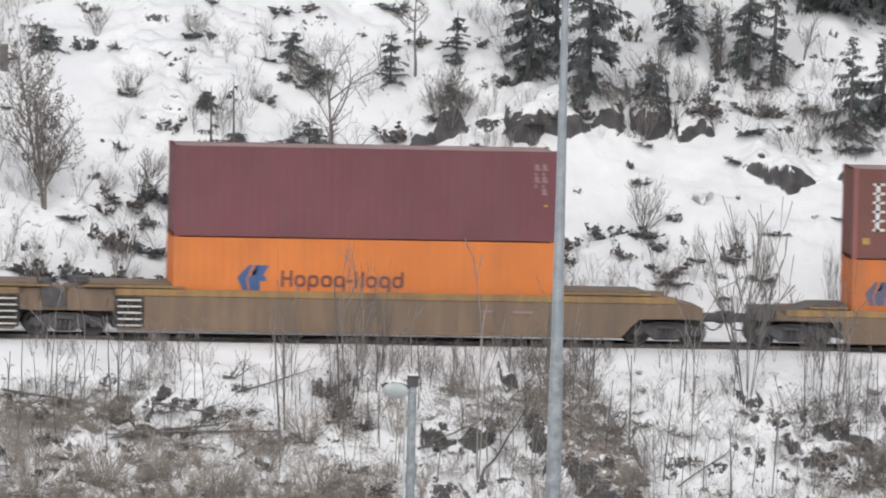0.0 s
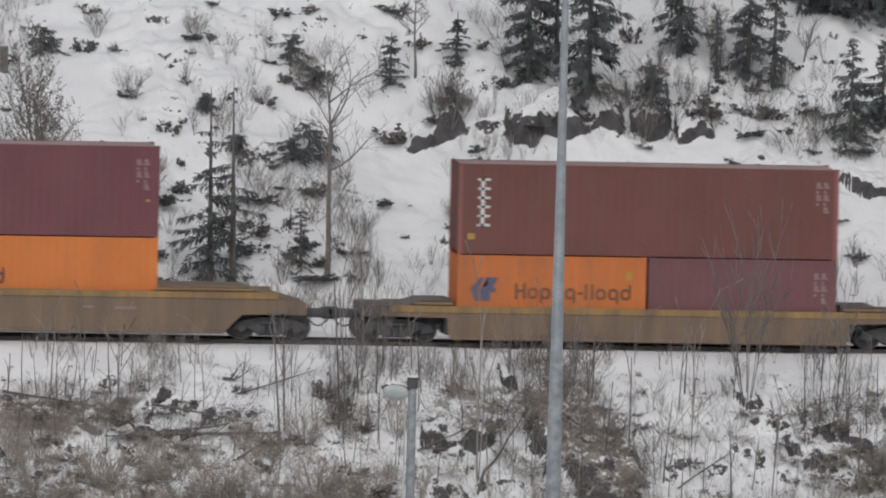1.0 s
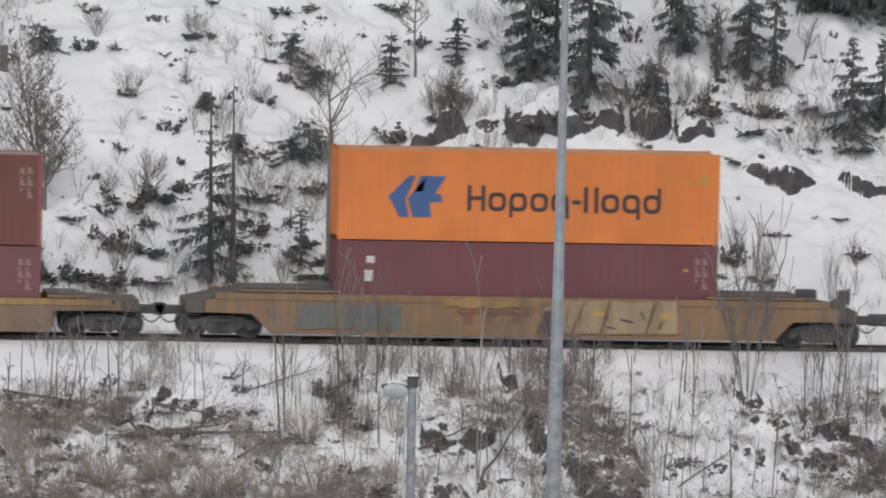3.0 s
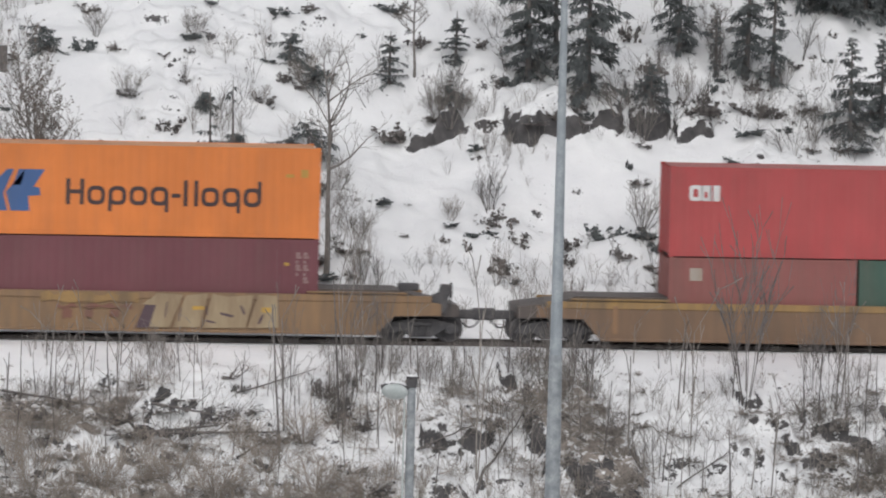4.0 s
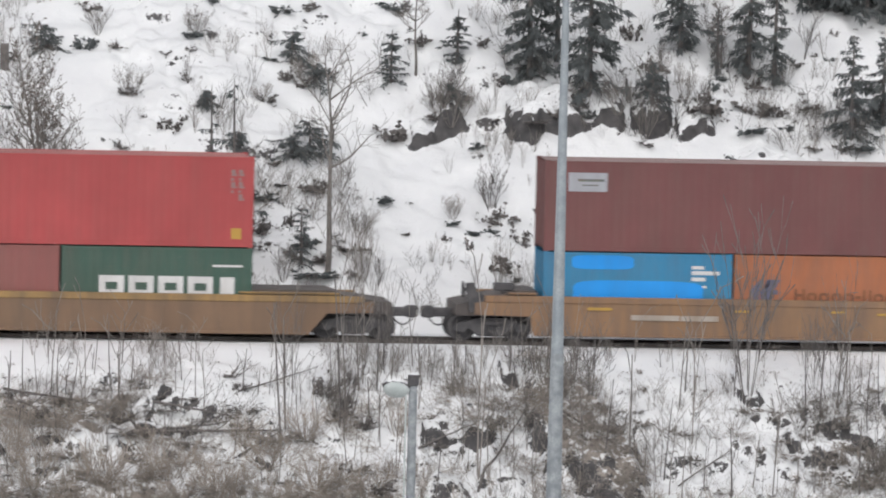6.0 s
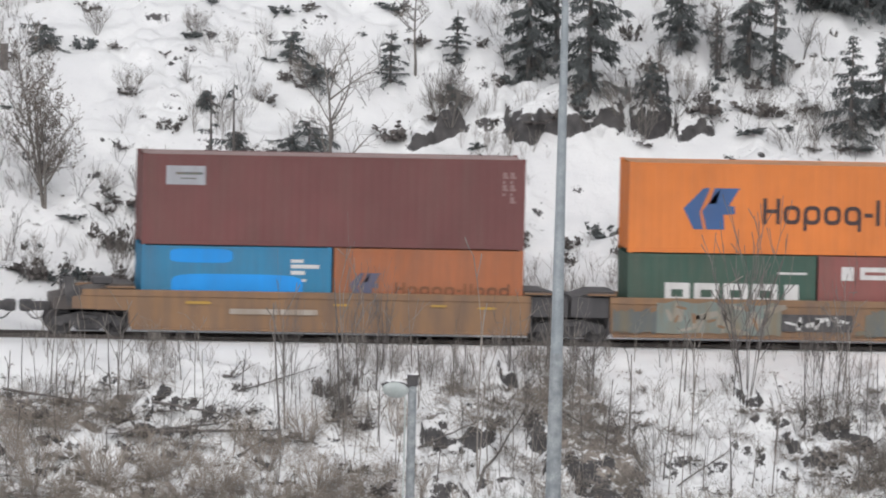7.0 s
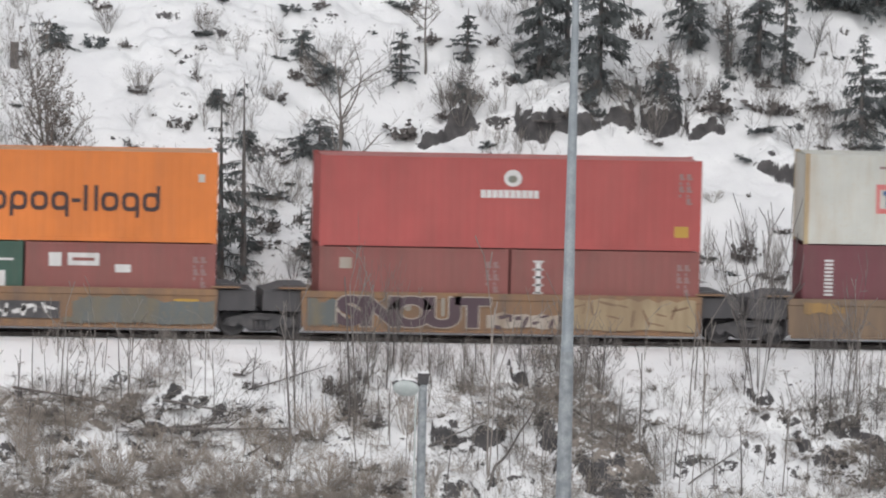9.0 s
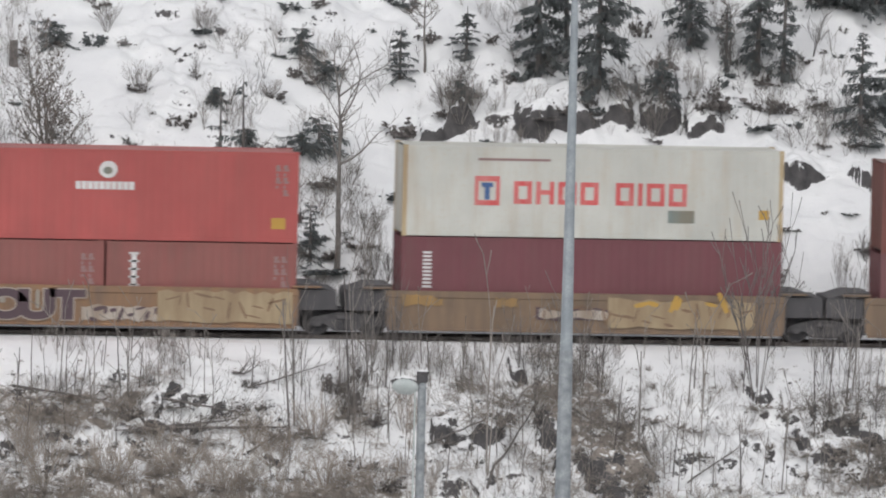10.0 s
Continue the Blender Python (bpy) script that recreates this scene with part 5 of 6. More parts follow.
            for a in range(4):
                rod(bm, (k * (h + 0.9), -1.0, 1.66), (k * (h + 0.9), -1.0 + 0.26 * math.cos(a * 1.571), 1.66 + 0.26 * math.sin(a * 1.571)), 0.015, 5)
            rod(bm, (k * (h + 0.7), -1.0, 1.66), (k * (h + 0.92), -1.0, 1.66), 0.03, 6)
            part("brake_wheel", bm, M_IRON, car)
            bm = boxes((min(k * (h - 0.75), k * (h - 0.1)), max(k * (h - 0.75), k * (h - 0.1)), -0.9, -0.45, top + deck - 0.03, top + deck + 0.2), bevel=0.03)
            part("valve_box", bm, M_JOINT, car, "grimy steel valve box")
            bm = bmesh.new()
            for x0, x1 in ((0.5, 0.5), (0.86, 0.86)):
                rod(bm, (k * (h + x0), -1.3, 1.1), (k * (h + x1), -1.3, 1.72), 0.02, 6)
            rod(bm, (k * (h + 0.5), -1.3, 1.72), (k * (h + 0.86), -1.3, 1.72), 0.02, 6)
            part("handrail", bm, M_IRON, car)
        if half_well > 7 and how == "joint":
            # no recess is cut: its dark is put in as a flat plate
            part("step_dark_plate", boxes((min(k * (half_well - 0.9), k * (half_well + 0.12)), max(k * (half_well - 0.9), k * (half_well + 0.12)), -1.47, -1.43, 0.3, top - 0.24)), M_TIE, car, "flat dark plate standing in for a recess behind the steps")
            ladder(car, k * (half_well - 0.35), -1.54, 0.3, 1.3, 0.75, 5, M_WHITE)
    truck(car, -h)
    if right == "coupled":
        truck(car, h)
    return car


def corrugated(length, z0, z1, y, deep, pitch=0.278, margin=0.12):
    bm = bmesh.new()
    n = max(2, int((length - 2 * margin) / pitch))
    step = (length - 2 * margin) / n
    xs = [(margin - 0.04, 0)]
    for k in range(n):
        b = margin + k * step
        xs += [(b + step * 0.08, 0), (b + step * 0.28, 1), (b + step * 0.58, 1), (b + step * 0.78, 0)]
    xs.append((length - margin + 0.04, 0))
    low = [bm.verts.new((x, y + d * deep, z0)) for x, d in xs]
    high = [bm.verts.new((x, y + d * deep, z1)) for x, d in xs]
    for i in range(len(xs) - 1):
        bm.faces.new((low[i], low[i + 1], high[i + 1], high[i]))
    return bm


def container(label, length, height, paint, roof, group="containers on the train", post=None):
    """A steel box; its space begins at the near lower corner of its left end."""
    c = thing("shipping_container", label, "container", group)
    w = 1.22
    L, H = length, height
    part("side_panel", corrugated(L, 0.14, H - 0.09, -w + 0.006, 0.008), paint, c)
    bm = corrugated(L, 0.14, H - 0.09, w - 0.006, -0.034)
    part("side_panel", bm, paint, c)
    for y0, y1 in ((-w, -w + 0.08), (w - 0.08, w)):
        part("bottom_rail", boxes((0.15, L - 0.15, y0 + 0.003, y1 - 0.003, 0.02, 0.16), bevel=0.01), paint, c)
        part("top_rail", boxes((0.15, L - 0.15, y0 + 0.003, y1 - 0.003, H - 0.1, H - 0.02), bevel=0.01), paint, c)
    for x in (0.0, L - 0.16):
        for y in (-w, w - 0.14):
            part("corner_post", boxes((x + 0.004, x + 0.156, y + 0.004, y + 0.136, 0.1, H - 0.1), bevel=0.012), post or paint, c)
            for z in (0, H - 0.118):
                part("corner_casting", boxes((x, x + 0.16, y, y + 0.14, z, z + 0.118), bevel=0.012), post or paint, c)
    bm = corrugated(2.2, 0.1, H - 0.06, 0, 0.04)
    bm.transform(pose(0.02, 1.1, 0, 0, 0, -90))
    part("front_wall", bm, paint, c)
    bm = boxes((L - 0.06, L - 0.03, -1.09, -0.01, 0.12, H - 0.1), (L - 0.06, L - 0.03, 0.01, 1.09, 0.12, H - 0.1))
    part("door", bm, paint, c)
    bm = bmesh.new()
    for y in (-0.8, -0.35, 0.35, 0.8):
        rod(bm, (L - 0.015, y, 0.15), (L - 0.015, y, H - 0.12), 0.018, 6)
    part("locking_bars", bm, M_ZINC, c)
    bm = corrugated(2.36, 0.1, L - 0.1, 0, 0.02, 0.25, 0.05)
    bm.transform(Matrix(((0, 0, 1, 0), (1, 0, 0, -1.18), (0, 1, 0, H - 0.05), (0, 0, 0, 1))))
    part("roof", bm, roof, c)
    part("floor", boxes((0.1, L - 0.1, -1.12, 1.12, 0.03, 0.14)), M_TIE, c)
    return c


FACE = -1.2225


def mark(c, specs, material, name="marking", label="", face=FACE):
    """Painted bars on the near side: x from, x to, z from, z to."""
    if len(specs) > 1:
        return [mark(c, [s], material, name, label, face) for s in specs]
    return part(name, boxes(*[(x0, x1, face, face + 0.006, z0, z1) for x0, x1, z0, z1 in specs]), material, c, label)


def outline_mark(c, outlines, material, name="emblem", label="", face=FACE):
    for o in outlines:
        bm = bmesh.new()
        plate(bm, o, face, face + 0.006)
        bmesh.ops.recalc_face_normals(bm, faces=bm.faces)
        part(name, bm, material, c, label)


def ring_plate(bm, x, z, w, h, stroke, n=16):
    """A rounded ring, standing just proud of the panel."""
    rows = []
    for inset, y in ((0, FACE + 0.006), (0, FACE - 0.001), (stroke, FACE - 0.001), (stroke, FACE + 0.006)):
        rows.append([])
        for k in range(n):
            a = 2 * math.pi * (k + 0.5) / n
            ca, sa = math.cos(a), math.sin(a)
            rows[-1].append(bm.verts.new((x + w / 2 + (w / 2 - inset) * math.copysign(abs(ca) ** 0.7, ca), y, z + h / 2 + (h / 2 - inset) * math.copysign(abs(sa) ** 0.7, sa))))
    for a, b in zip(rows, rows[1:]):
        for k in range(n):
            bm.faces.new((a[k], a[(k + 1) % n], b[(k + 1) % n], b[k]))


def block_word(c, x, z, shapes, high, wide, gap, stroke, material):
    """A row of plain block shapes in place of a trade name."""
    for k in shapes:
        s, rings, w = [], [], wide
        if k == "0":
            s += [(x, x + stroke, z, z + high), (x + w - stroke, x + w, z, z + high), (x + stroke, x + w - stroke, z, z + stroke), (x + stroke, x + w - stroke, z + high - stroke, z + high)]
        elif k == "O":
            s += [(x, x + stroke, z, z + high), (x + w - stroke, x + w, z, z + high), (x + stroke, x + w - stroke, z + high * 0.42, z + high * 0.42 + stroke)]
        elif k == "o":
            rings.append((x, z, w, high * 0.74))
        elif k == "g":
            rings.append((x, z, w, high * 0.74))
            s += [(x + w - stroke * 0.9, x + w - 0.001, z - high * 0.24, z + high * 0.37)]
        elif k == "p":
            rings.append((x, z, w, high * 0.74))
            s += [(x + 0.001, x + stroke * 0.9, z - high * 0.24, z + high * 0.37)]
        elif k == "d":
            rings.append((x, z, w, high * 0.74))
            s += [(x + w - stroke * 0.9, x + w - 0.001, z + high * 0.37, z + high)]
        elif k == "j":
            w = wide * 0.42
            s += [(x, x + stroke, z, z + high)]
        elif k == "l":
            w = stroke
            s += [(x, x + w, z, z + high)]
        elif k == "-":
            w = wide * 0.5
            s += [(x, x + w, z + high * 0.32, z + high * 0.32 + stroke)]
        elif k == "#":
            s += [(x, x + w, z, z + high)]
        elif k == " ":
            w = wide * 0.5
        if s or rings:
            bm = boxes(*[(x0, x1, FACE, FACE + 0.006, z0, z1) for x0, x1, z0, z1 in s])
            for rx, rz, rw, rh in rings:
                ring_plate(bm, rx, rz, rw, rh, stroke)
            part("letter_block", bm, material, c)
        x += w + gap


def number_marks(c, right, top, material, rows=((0.02, 0.9), (0.26, 1.15))):
    """Faint upright columns of small marks by the door end."""
    for dx, long in rows:
        x = right - 0.75 + dx
        mark(c, [(x, x + 0.08 + 0.05 * ((k * 7 + int(top * 10)) % 3), top - 0.42 - 0.13 * k - (0.07, 0.125, 0.1)[(k * 5 + int(dx * 50)) % 3], top - 0.42 - 0.13 * k) for k in range(int(long / 0.13))], material, "number_bar")


def arrow_emblem(c, x, z, wide, high, material=None):
    """Two plain slanted chevrons."""
    w, h = wide, high
    slant = h * 0.22
    outs = [
        [(x, z + h * 0.5), (x + w * 0.28, z), (x + w * 0.46, z), (x + w * 0.32, z + h * 0.42), (x + w * 0.42, z + h), (x + w * 0.30, z + h)],
        [(x + w * 0.36, z + h * 0.45), (x + w * 0.52, z), (x + w * 0.86, z), (x + w * 0.78, z + h * 0.36), (x + w, z + h * 0.38), (x + w * 0.95, z + h * 0.56), (x + w * 0.84, z + h * 0.58), (x + w * 0.98, z + h), (x + w * 0.62, z + h)],
        [(x + w * 0.46, z + h * 0.62), (x + w * 0.60, z + h * 0.62), (x + w * 0.62, z + h), (x + w * 0.5, z + h)]]
    outs = [[(px + (pz - z - h * 0.5) * 0.2, pz) for px, pz in o] for o in outs]
    return outline_mark(c, outs, material or M_NAVY, "emblem", "plain blue chevron emblem")


def bubble(x, z, w, h, n=10, p=0.42):
    """A rounded block."""
    pts = []
    for k in range(n * 2):
        a = math.pi * (k + 0.5) / n
        cx, sz = math.cos(a), math.sin(a)
        pts.append((x + w * 0.5 * (1 + math.copysign(abs(cx) ** p, cx)), z + h * 0.5 * (1 + math.copysign(abs(sz) ** p, sz))))
    return pts


COATS = {}


def spray(car, outlines, material, label=""):
    """Graffiti on a car's near side, each coat a little proud of the last."""
    COATS[car.name] = COATS.get(car.name, 0) + 1
    return outline_mark(car, outlines, material, "graffiti", label, -1.488 - 0.004 * COATS[car.name])


def sprayed_word(car, word, x, z, high, wide):
    """Block letters in the built-in font with a pale outline."""
    step = wide / len(word)
    for k, ch in enumerate(word):
        for coat, grow_by, face, mat in (("letter_outline", 0.13, -1.507, M_GRAF_WHITE), ("letter", 0.085, -1.511, M_GRAF_DARK)):
            cu = bpy.data.curves.new("letter", "FONT")
            cu.body, cu.size, cu.offset, cu.extrude, cu.align_x = ch, high * 1.18, grow_by, 0.003, "CENTER"
            tmp = new("letter", cu)
            bpy.context.view_layer.update()
            me = bpy.data.meshes.new_from_object(tmp.evaluated_get(bpy.context.evaluated_depsgraph_get()))
            bpy.data.objects.remove(tmp)
            me.transform(pose(0, 0, 0, 90) @ Matrix.Diagonal((1.12, 0.8, 1, 1)))
            ob = part(coat, me, mat, car, "dark purple sprayed letter with pale outline" if coat == "letter" else "")
            ob.location = (x + (k + 0.5) * step, face, z)


# ---- the cars, along the train from the front ----
MOVING = []


def put(ob, x, z=0.0):
    """Where a thing rides: metres along the track when the clip begins."""
    MOVING.append((ob, x, z))
    return ob


FLOOR = 0.33
A40, A20 = 12.192, 6.058
SPAN53 = 19.15

# the last number of each: how far its middle lies behind the middle of the view at the start
CARS = (
    ("yellow double-stack well car, dusty brown sides", SPAN53, 7.95, 1.55, M_WELL_BROWN, M_YELLOW, "joint", "joint", -12.07 - SPAN53 / 2),
    ("double-stack well car, dusty brown sides, yellow top edge", SPAN53, 7.95, 1.55, M_WELL_BROWN, M_YELLOW, "joint", "coupled", -12.07 + SPAN53 / 2),
    ("short double-stack well car with low yellow top edge", 16.05, 6.35, 1.22, M_WELL_BROWN, M_YELLOW, "coupled", "coupled", 19.14),
    ("tan-brown well car with sprayed graffiti on its side", SPAN53, 7.95, 1.5, M_WELL_TAN, M_WELL_TAN, "coupled", "coupled", 40.52),
    ("rusty brown well car with a yellow top edge", SPAN53, 7.95, 1.40, M_WELL_RUST, M_YELLOW, "coupled", "coupled", 63.84),
    ("ochre articulated well car with yellow patches", 15.27, 6.3, 1.5, M_WELL_OCHRE, M_WELL_OCHRE, "coupled", "joint", 85.39),
    ("articulated well car with blue-grey graffiti", 15.27, 6.3, 1.5, M_WELL_OCHRE, M_WELL_OCHRE, "joint", "joint", 100.72),
    ("articulated well car with dark block graffiti", 15.27, 6.3, 1.5, M_WELL_OCHRE, M_WELL_OCHRE, "joint", "joint", 116.18),
    ("articulated well car with cream graffiti", 15.27, 6.3, 1.5, M_WELL_BROWN, M_WELL_BROWN, "joint", "joint", 131.74),
    ("articulated well car, dusty brown", 15.27, 6.3, 1.5, M_WELL_BROWN, M_WELL_BROWN, "joint", "joint", 147.09),
)
cars = []
for label, span, half, top, side_mat, chord_mat, left, right, x in CARS:
    car = well_car(label, span, half, top, side_mat, chord_mat, left, right, low=0.2 if len(cars) in (2, 4) else 0.28, brake={1: -1, 3: 1, 5: -1}.get(len(cars), 0))
    cars.append(put(car, x))

R = (3.47, 25.18, 46.74, 70.10, 91.56, 107.07, 122.51, 138.01, 153.39)
HC, STD = 2.896, 2.591


def load(ob, right, length, z):
    return put(ob, right - length, z)


# first stack: maroon over orange
c = load(container("maroon corrugated container stacked on an orange one", A40, HC, M_MAROON, M_ROOF), R[0], A40, FLOOR + HC)
number_marks(c, A40, HC, M_PALE)
mark(c, [(A40 - 0.42, A40 - 0.3, 1.12, 1.2)], M_TAG)
c = load(container("orange corrugated container low in the well", A40, HC, M_ORANGE, M_ORANGE_DULL), R[0], A40, FLOOR)
arrow_emblem(c, 2.05, 1.22, 0.95, 0.8)
block_word(c, 3.45, 1.35, "Oopog-jlogd", 0.52, 0.362, 0.058, 0.09, M_BROWN)

# second stack: brown over an orange and a maroon short one
c = load(container("brown-red container with white upright lettering", A40, HC, M_BROWN, M_ROOF, post=M_DULL_RED), R[1], A40, FLOOR + STD - 0.06)
mark(c, [(0.62, 1.02, HC - 0.55 - 0.29 * k, HC - 0.55 - 0.29 * k + 0.08) for k in range(6)] + [(0.72, 0.84, HC - 2.0, HC - 0.47)], M_WHITE, "lettering")
mark(c, [(0.32, 0.55, HC - 2.42, HC - 2.22)], M_TAG)
number_marks(c, A40, HC, M_PALE)
c = load(container("short orange container beside a maroon one", A20, STD, M_ORANGE_LOW, M_ORANGE_DULL), R[1] - A20 - 0.06, A20, FLOOR - 0.06)
arrow_emblem(c, 0.42, 1.12, 0.85, 0.75, M_NAVY_OLD)
block_word(c, 1.85, 1.2, "Oopog-jlogd", 0.5, 0.345, 0.056, 0.09, M_INK_OLD)
mark(c, [(5.4, 5.6, 1.85, 2.1)], M_TAG)
c = load(container("short maroon container beside an orange one", A20, STD, M_MAROON_LOW, M_MAROON), R[1], A20, FLOOR - 0.06)
number_marks(c, A20, STD, M_PALE)

# third stack: orange over maroon
c = load(container("bright orange container with blue emblem and black lettering", A40, HC, M_ORANGE, M_ROOF_ORANGE), R[2], A40, FLOOR + HC)
arrow_emblem(c, 1.6, 0.75, 1.75, 1.32)
block_word(c, 4.12, 0.98, "Oopog-jlogd", 0.82, 0.575, 0.094, 0.13, M_INK)
mark(c, [(A40 - 1.1, A40 - 0.85, HC - 0.95, HC - 0.85), (A40 - 0.62, A40 - 0.4, HC - 0.95, HC - 0.7)], M_TAG)
c = load(container("maroon container low in the well", A40, HC, M_MAROON, M_MAROON_LOW), R[2], A40, FLOOR)
mark(c, [(0.95, 1.2, HC - 0.72, HC - 0.5), (0.9, 1.15, HC - 1.3, HC - 0.95)], M_WHITE)
number_marks(c, A40, HC, M_PALE)
mark(c, [(A40 - 1.1, A40 - 0.95, HC - 0.85, HC - 0.75)], M_TAG)

# fourth stack: red over dull red and green
c = load(container("bright red container with a white plate mark", A40, HC, M_RED, M_ROOF_RED), R[3], A40, FLOOR + STD - 0.06)
outline_mark(c, [bubble(0.62, HC - 1.1, 0.42, 0.5), bubble(1.0, HC - 1.1, 0.3, 0.5)], M_WHITE)
outline_mark(c, [bubble(0.74, HC - 0.98, 0.16, 0.26), bubble(1.1, HC - 1.0, 0.1, 0.2)], M_RED, face=FACE - 0.005)
mark(c, [(1.27, 1.33, HC - 1.1, HC - 0.6), (1.38, 1.6, HC - 1.1, HC - 0.6)], M_WHITE)
number_marks(c, A40, HC, M_PALE)
mark(c, [(A40 - 0.7, A40 - 0.38, HC - 2.62, HC - 2.28)], M_TAG)
c = load(container("short dull red container low in the well", A20, STD, M_DULL_RED, M_MAROON_LOW), R[3] - A20 - 0.06, A20, FLOOR - 0.06)
mark(c, [(0.68, 1.08, STD - 0.75, STD - 0.35)], M_GRAF_WHITE)
c = load(container("short dark green container with big white lettering", A20, STD, M_GREEN, M_GREEN), R[3], A20, FLOOR - 0.06)


def green_marks(c):
    block_word(c, 1.2, 1.0, "0000", 0.66, 0.8, 0.14, 0.21, M_WHITE)
    mark(c, [(5.05, 5.5, 0.95, 1.65), (4.8, 5.75, STD - 0.62, STD - 0.55)], M_WHITE, "lettering")


green_marks(c)

# fifth stack: red-brown over blue and faded orange
c = load(container("red-brown container with a pale sign plate", A40, HC, M_RED_BROWN, M_ROOF), R[4], A40, FLOOR + STD)
mark(c, [(0.75, 2.0, HC - 0.98, HC - 0.38)], M_SIGN, "sign_plate", "pale grey rectangular sign")
mark(c, [(1.05, 1.9, HC - 0.66, HC - 0.58), (1.2, 1.7, HC - 0.8, HC - 0.76)], M_GRAF_BLUE, face=FACE - 0.005)
number_marks(c, A40, HC, M_PALE)
c = load(container("short blue container with bright blue repainted patches", A20, STD, M_BLUE, M_BLUE), R[4] - A20 - 0.06, A20, FLOOR)
rng = random.Random(4)
outline_mark(c, [bubble(0.9, STD - 0.55, 2.0, 0.45), bubble(0.95, 0.9, 4.2, 0.8)], M_BRIGHT_BLUE, "paint_patch", "bright blue paint patch")
mark(c, [(4.75, 5.15, STD - 0.5, STD - 0.4), (4.75, 5.65, STD - 0.68, STD - 0.56), (4.75, 5.2, STD - 0.88, STD - 0.76), (5.1, 5.25, STD - 1.1, STD - 1.02)], M_WHITE, "lettering")
c = load(container("short faded orange container low in the well", A20, STD, M_ORANGE_DULL, M_ORANGE_DULL), R[4], A20, FLOOR)
arrow_emblem(c, 0.5, 1.05, 0.95, 0.75, M_NAVY_OLD)
block_word(c, 1.95, 1.1, "Oopog-jlogd", 0.42, 0.34, 0.055, 0.09, M_INK_OLD)

# sixth stack: orange over green and dull red
c = load(container("bright orange container with blue emblem and black lettering", A40, HC, M_ORANGE, M_ROOF_ORANGE), R[5], A40, FLOOR + STD)
arrow_emblem(c, 1.75, 0.78, 1.7, 1.32)
block_word(c, 4.3, 0.98, "Oopog-jlogd", 0.82, 0.56, 0.094, 0.13, M_INK)
mark(c, [(A40 - 0.62, A40 - 0.42, HC - 0.95, HC - 0.7)], M_CREAM)
c = load(container("short dark green container with big white lettering", A20, STD, M_GREEN, M_GREEN), R[5] - A20 - 0.06, A20, FLOOR)
green_marks(c)
c = load(container("short dull red container with white plates", A20, STD, M_DULL_RED, M_MAROON_LOW), R[5], A20, FLOOR)
mark(c, [(1.35, 2.35, STD - 0.75, STD - 0.35), (0.75, 1.15, STD - 0.78, STD - 0.35), (2.85, 3.35, STD - 0.95, STD - 0.7)], M_WHITE, "sign_plate")
mark(c, [(1.5, 2.2, STD - 0.6, STD - 0.5)], M_DULL_RED, face=FACE - 0.005)
number_marks(c, A20, STD, M_PALE)

# seventh stack: faded red over two dull red ones
c = load(container("faded red container with a white round emblem", A40, HC, M_RED_PINK, M_ROOF_RED), R[6], A40, FLOOR + STD)
outline_mark(c, [bubble(5.85, HC - 0.92, 0.58, 0.54, p=1.0)], M_WHITE)
outline_mark(c, [bubble(5.98, HC - 0.8, 0.3, 0.24, p=1.0)], M_GRAF_GREY, face=FACE - 0.005)
block_word(c, 5.12, HC - 1.28, "##########", 0.25, 0.16, 0.028, 0.06, M_WHITE)
number_marks(c, A40, HC, M_PALE)
mark(c, [(A40 - 0.85, A40 - 0.4, HC - 2.45, HC - 2.1)], M_TAG)
c = load(container("short dull red container low in the well", A20, STD, M_DULL_RED, M_MAROON_LOW), R[6] - A20 - 0.06, A20, FLOOR)
mark(c, [(0.65, 1.05, STD - 0.7, STD - 0.35)], M_GRAF_WHITE)
number_marks(c, A20, STD, M_PALE)
c = load(container("short brick-red container with white upright lettering", A20, STD, M_DULL_RED, M_MAROON_LOW), R[6], A20, FLOOR)
mark(c, [(0.72, 1.05, STD - 0.42 - 0.25 * k, STD - 0.36 - 0.25 * k) for k in range(5)] + [(0.8, 0.97, STD - 1.4, STD - 0.4)], M_WHITE, "lettering")
number_marks(c, A20, STD, M_PALE)

# eighth stack: off-white over maroon
c = load(container("off-white rust-streaked container with red lettering", A40, HC, M_CREAM, M_CREAM, post=M_RUST), R[7], A40, FLOOR + HC)
mark(c, [(2.3, 3.1, HC - 1.12, HC - 0.95), (2.3, 3.1, HC - 1.88, HC - 1.72), (2.3, 2.42, HC - 1.72, HC - 1.12), (2.98, 3.1, HC - 1.72, HC - 1.12)], M_REDLET, "emblem")
mark(c, [(2.52, 2.88, HC - 1.3, HC - 1.16), (2.62, 2.78, HC - 1.7, HC - 1.3)], M_NAVY, "emblem")
block_word(c, 3.55, HC - 1.82, "0O00 0l00", 0.72, 0.58, 0.13, 0.15, M_REDLET)
mark(c, [(2.4, 4.7, HC - 0.46, HC - 0.38)], M_PALE)
mark(c, [(8.5, 9.35, HC - 2.35, HC - 1.95)], M_GRAF_GREY)
mark(c, [(A40 - 0.78, A40 - 0.45, HC - 2.2, HC - 1.9)], M_TAG)
c = load(container("maroon container with white upright marks", A40, HC, M_MAROON, M_MAROON_LOW), R[7], A40, FLOOR)
mark(c, [(0.7, 0.98, HC - 0.55 - 0.12 * k, HC - 0.48 - 0.12 * k) for k in range(10)], M_WHITE, "lettering")

# last stack
c = load(container("dark brown container at the edge of the train", A40, HC, M_BROWN, M_ROOF), R[8], A40, FLOOR + STD)
c = load(container("dull maroon container low in the well", A40, STD, M_MAROON_LOW, M_MAROON), R[8], A40, FLOOR)

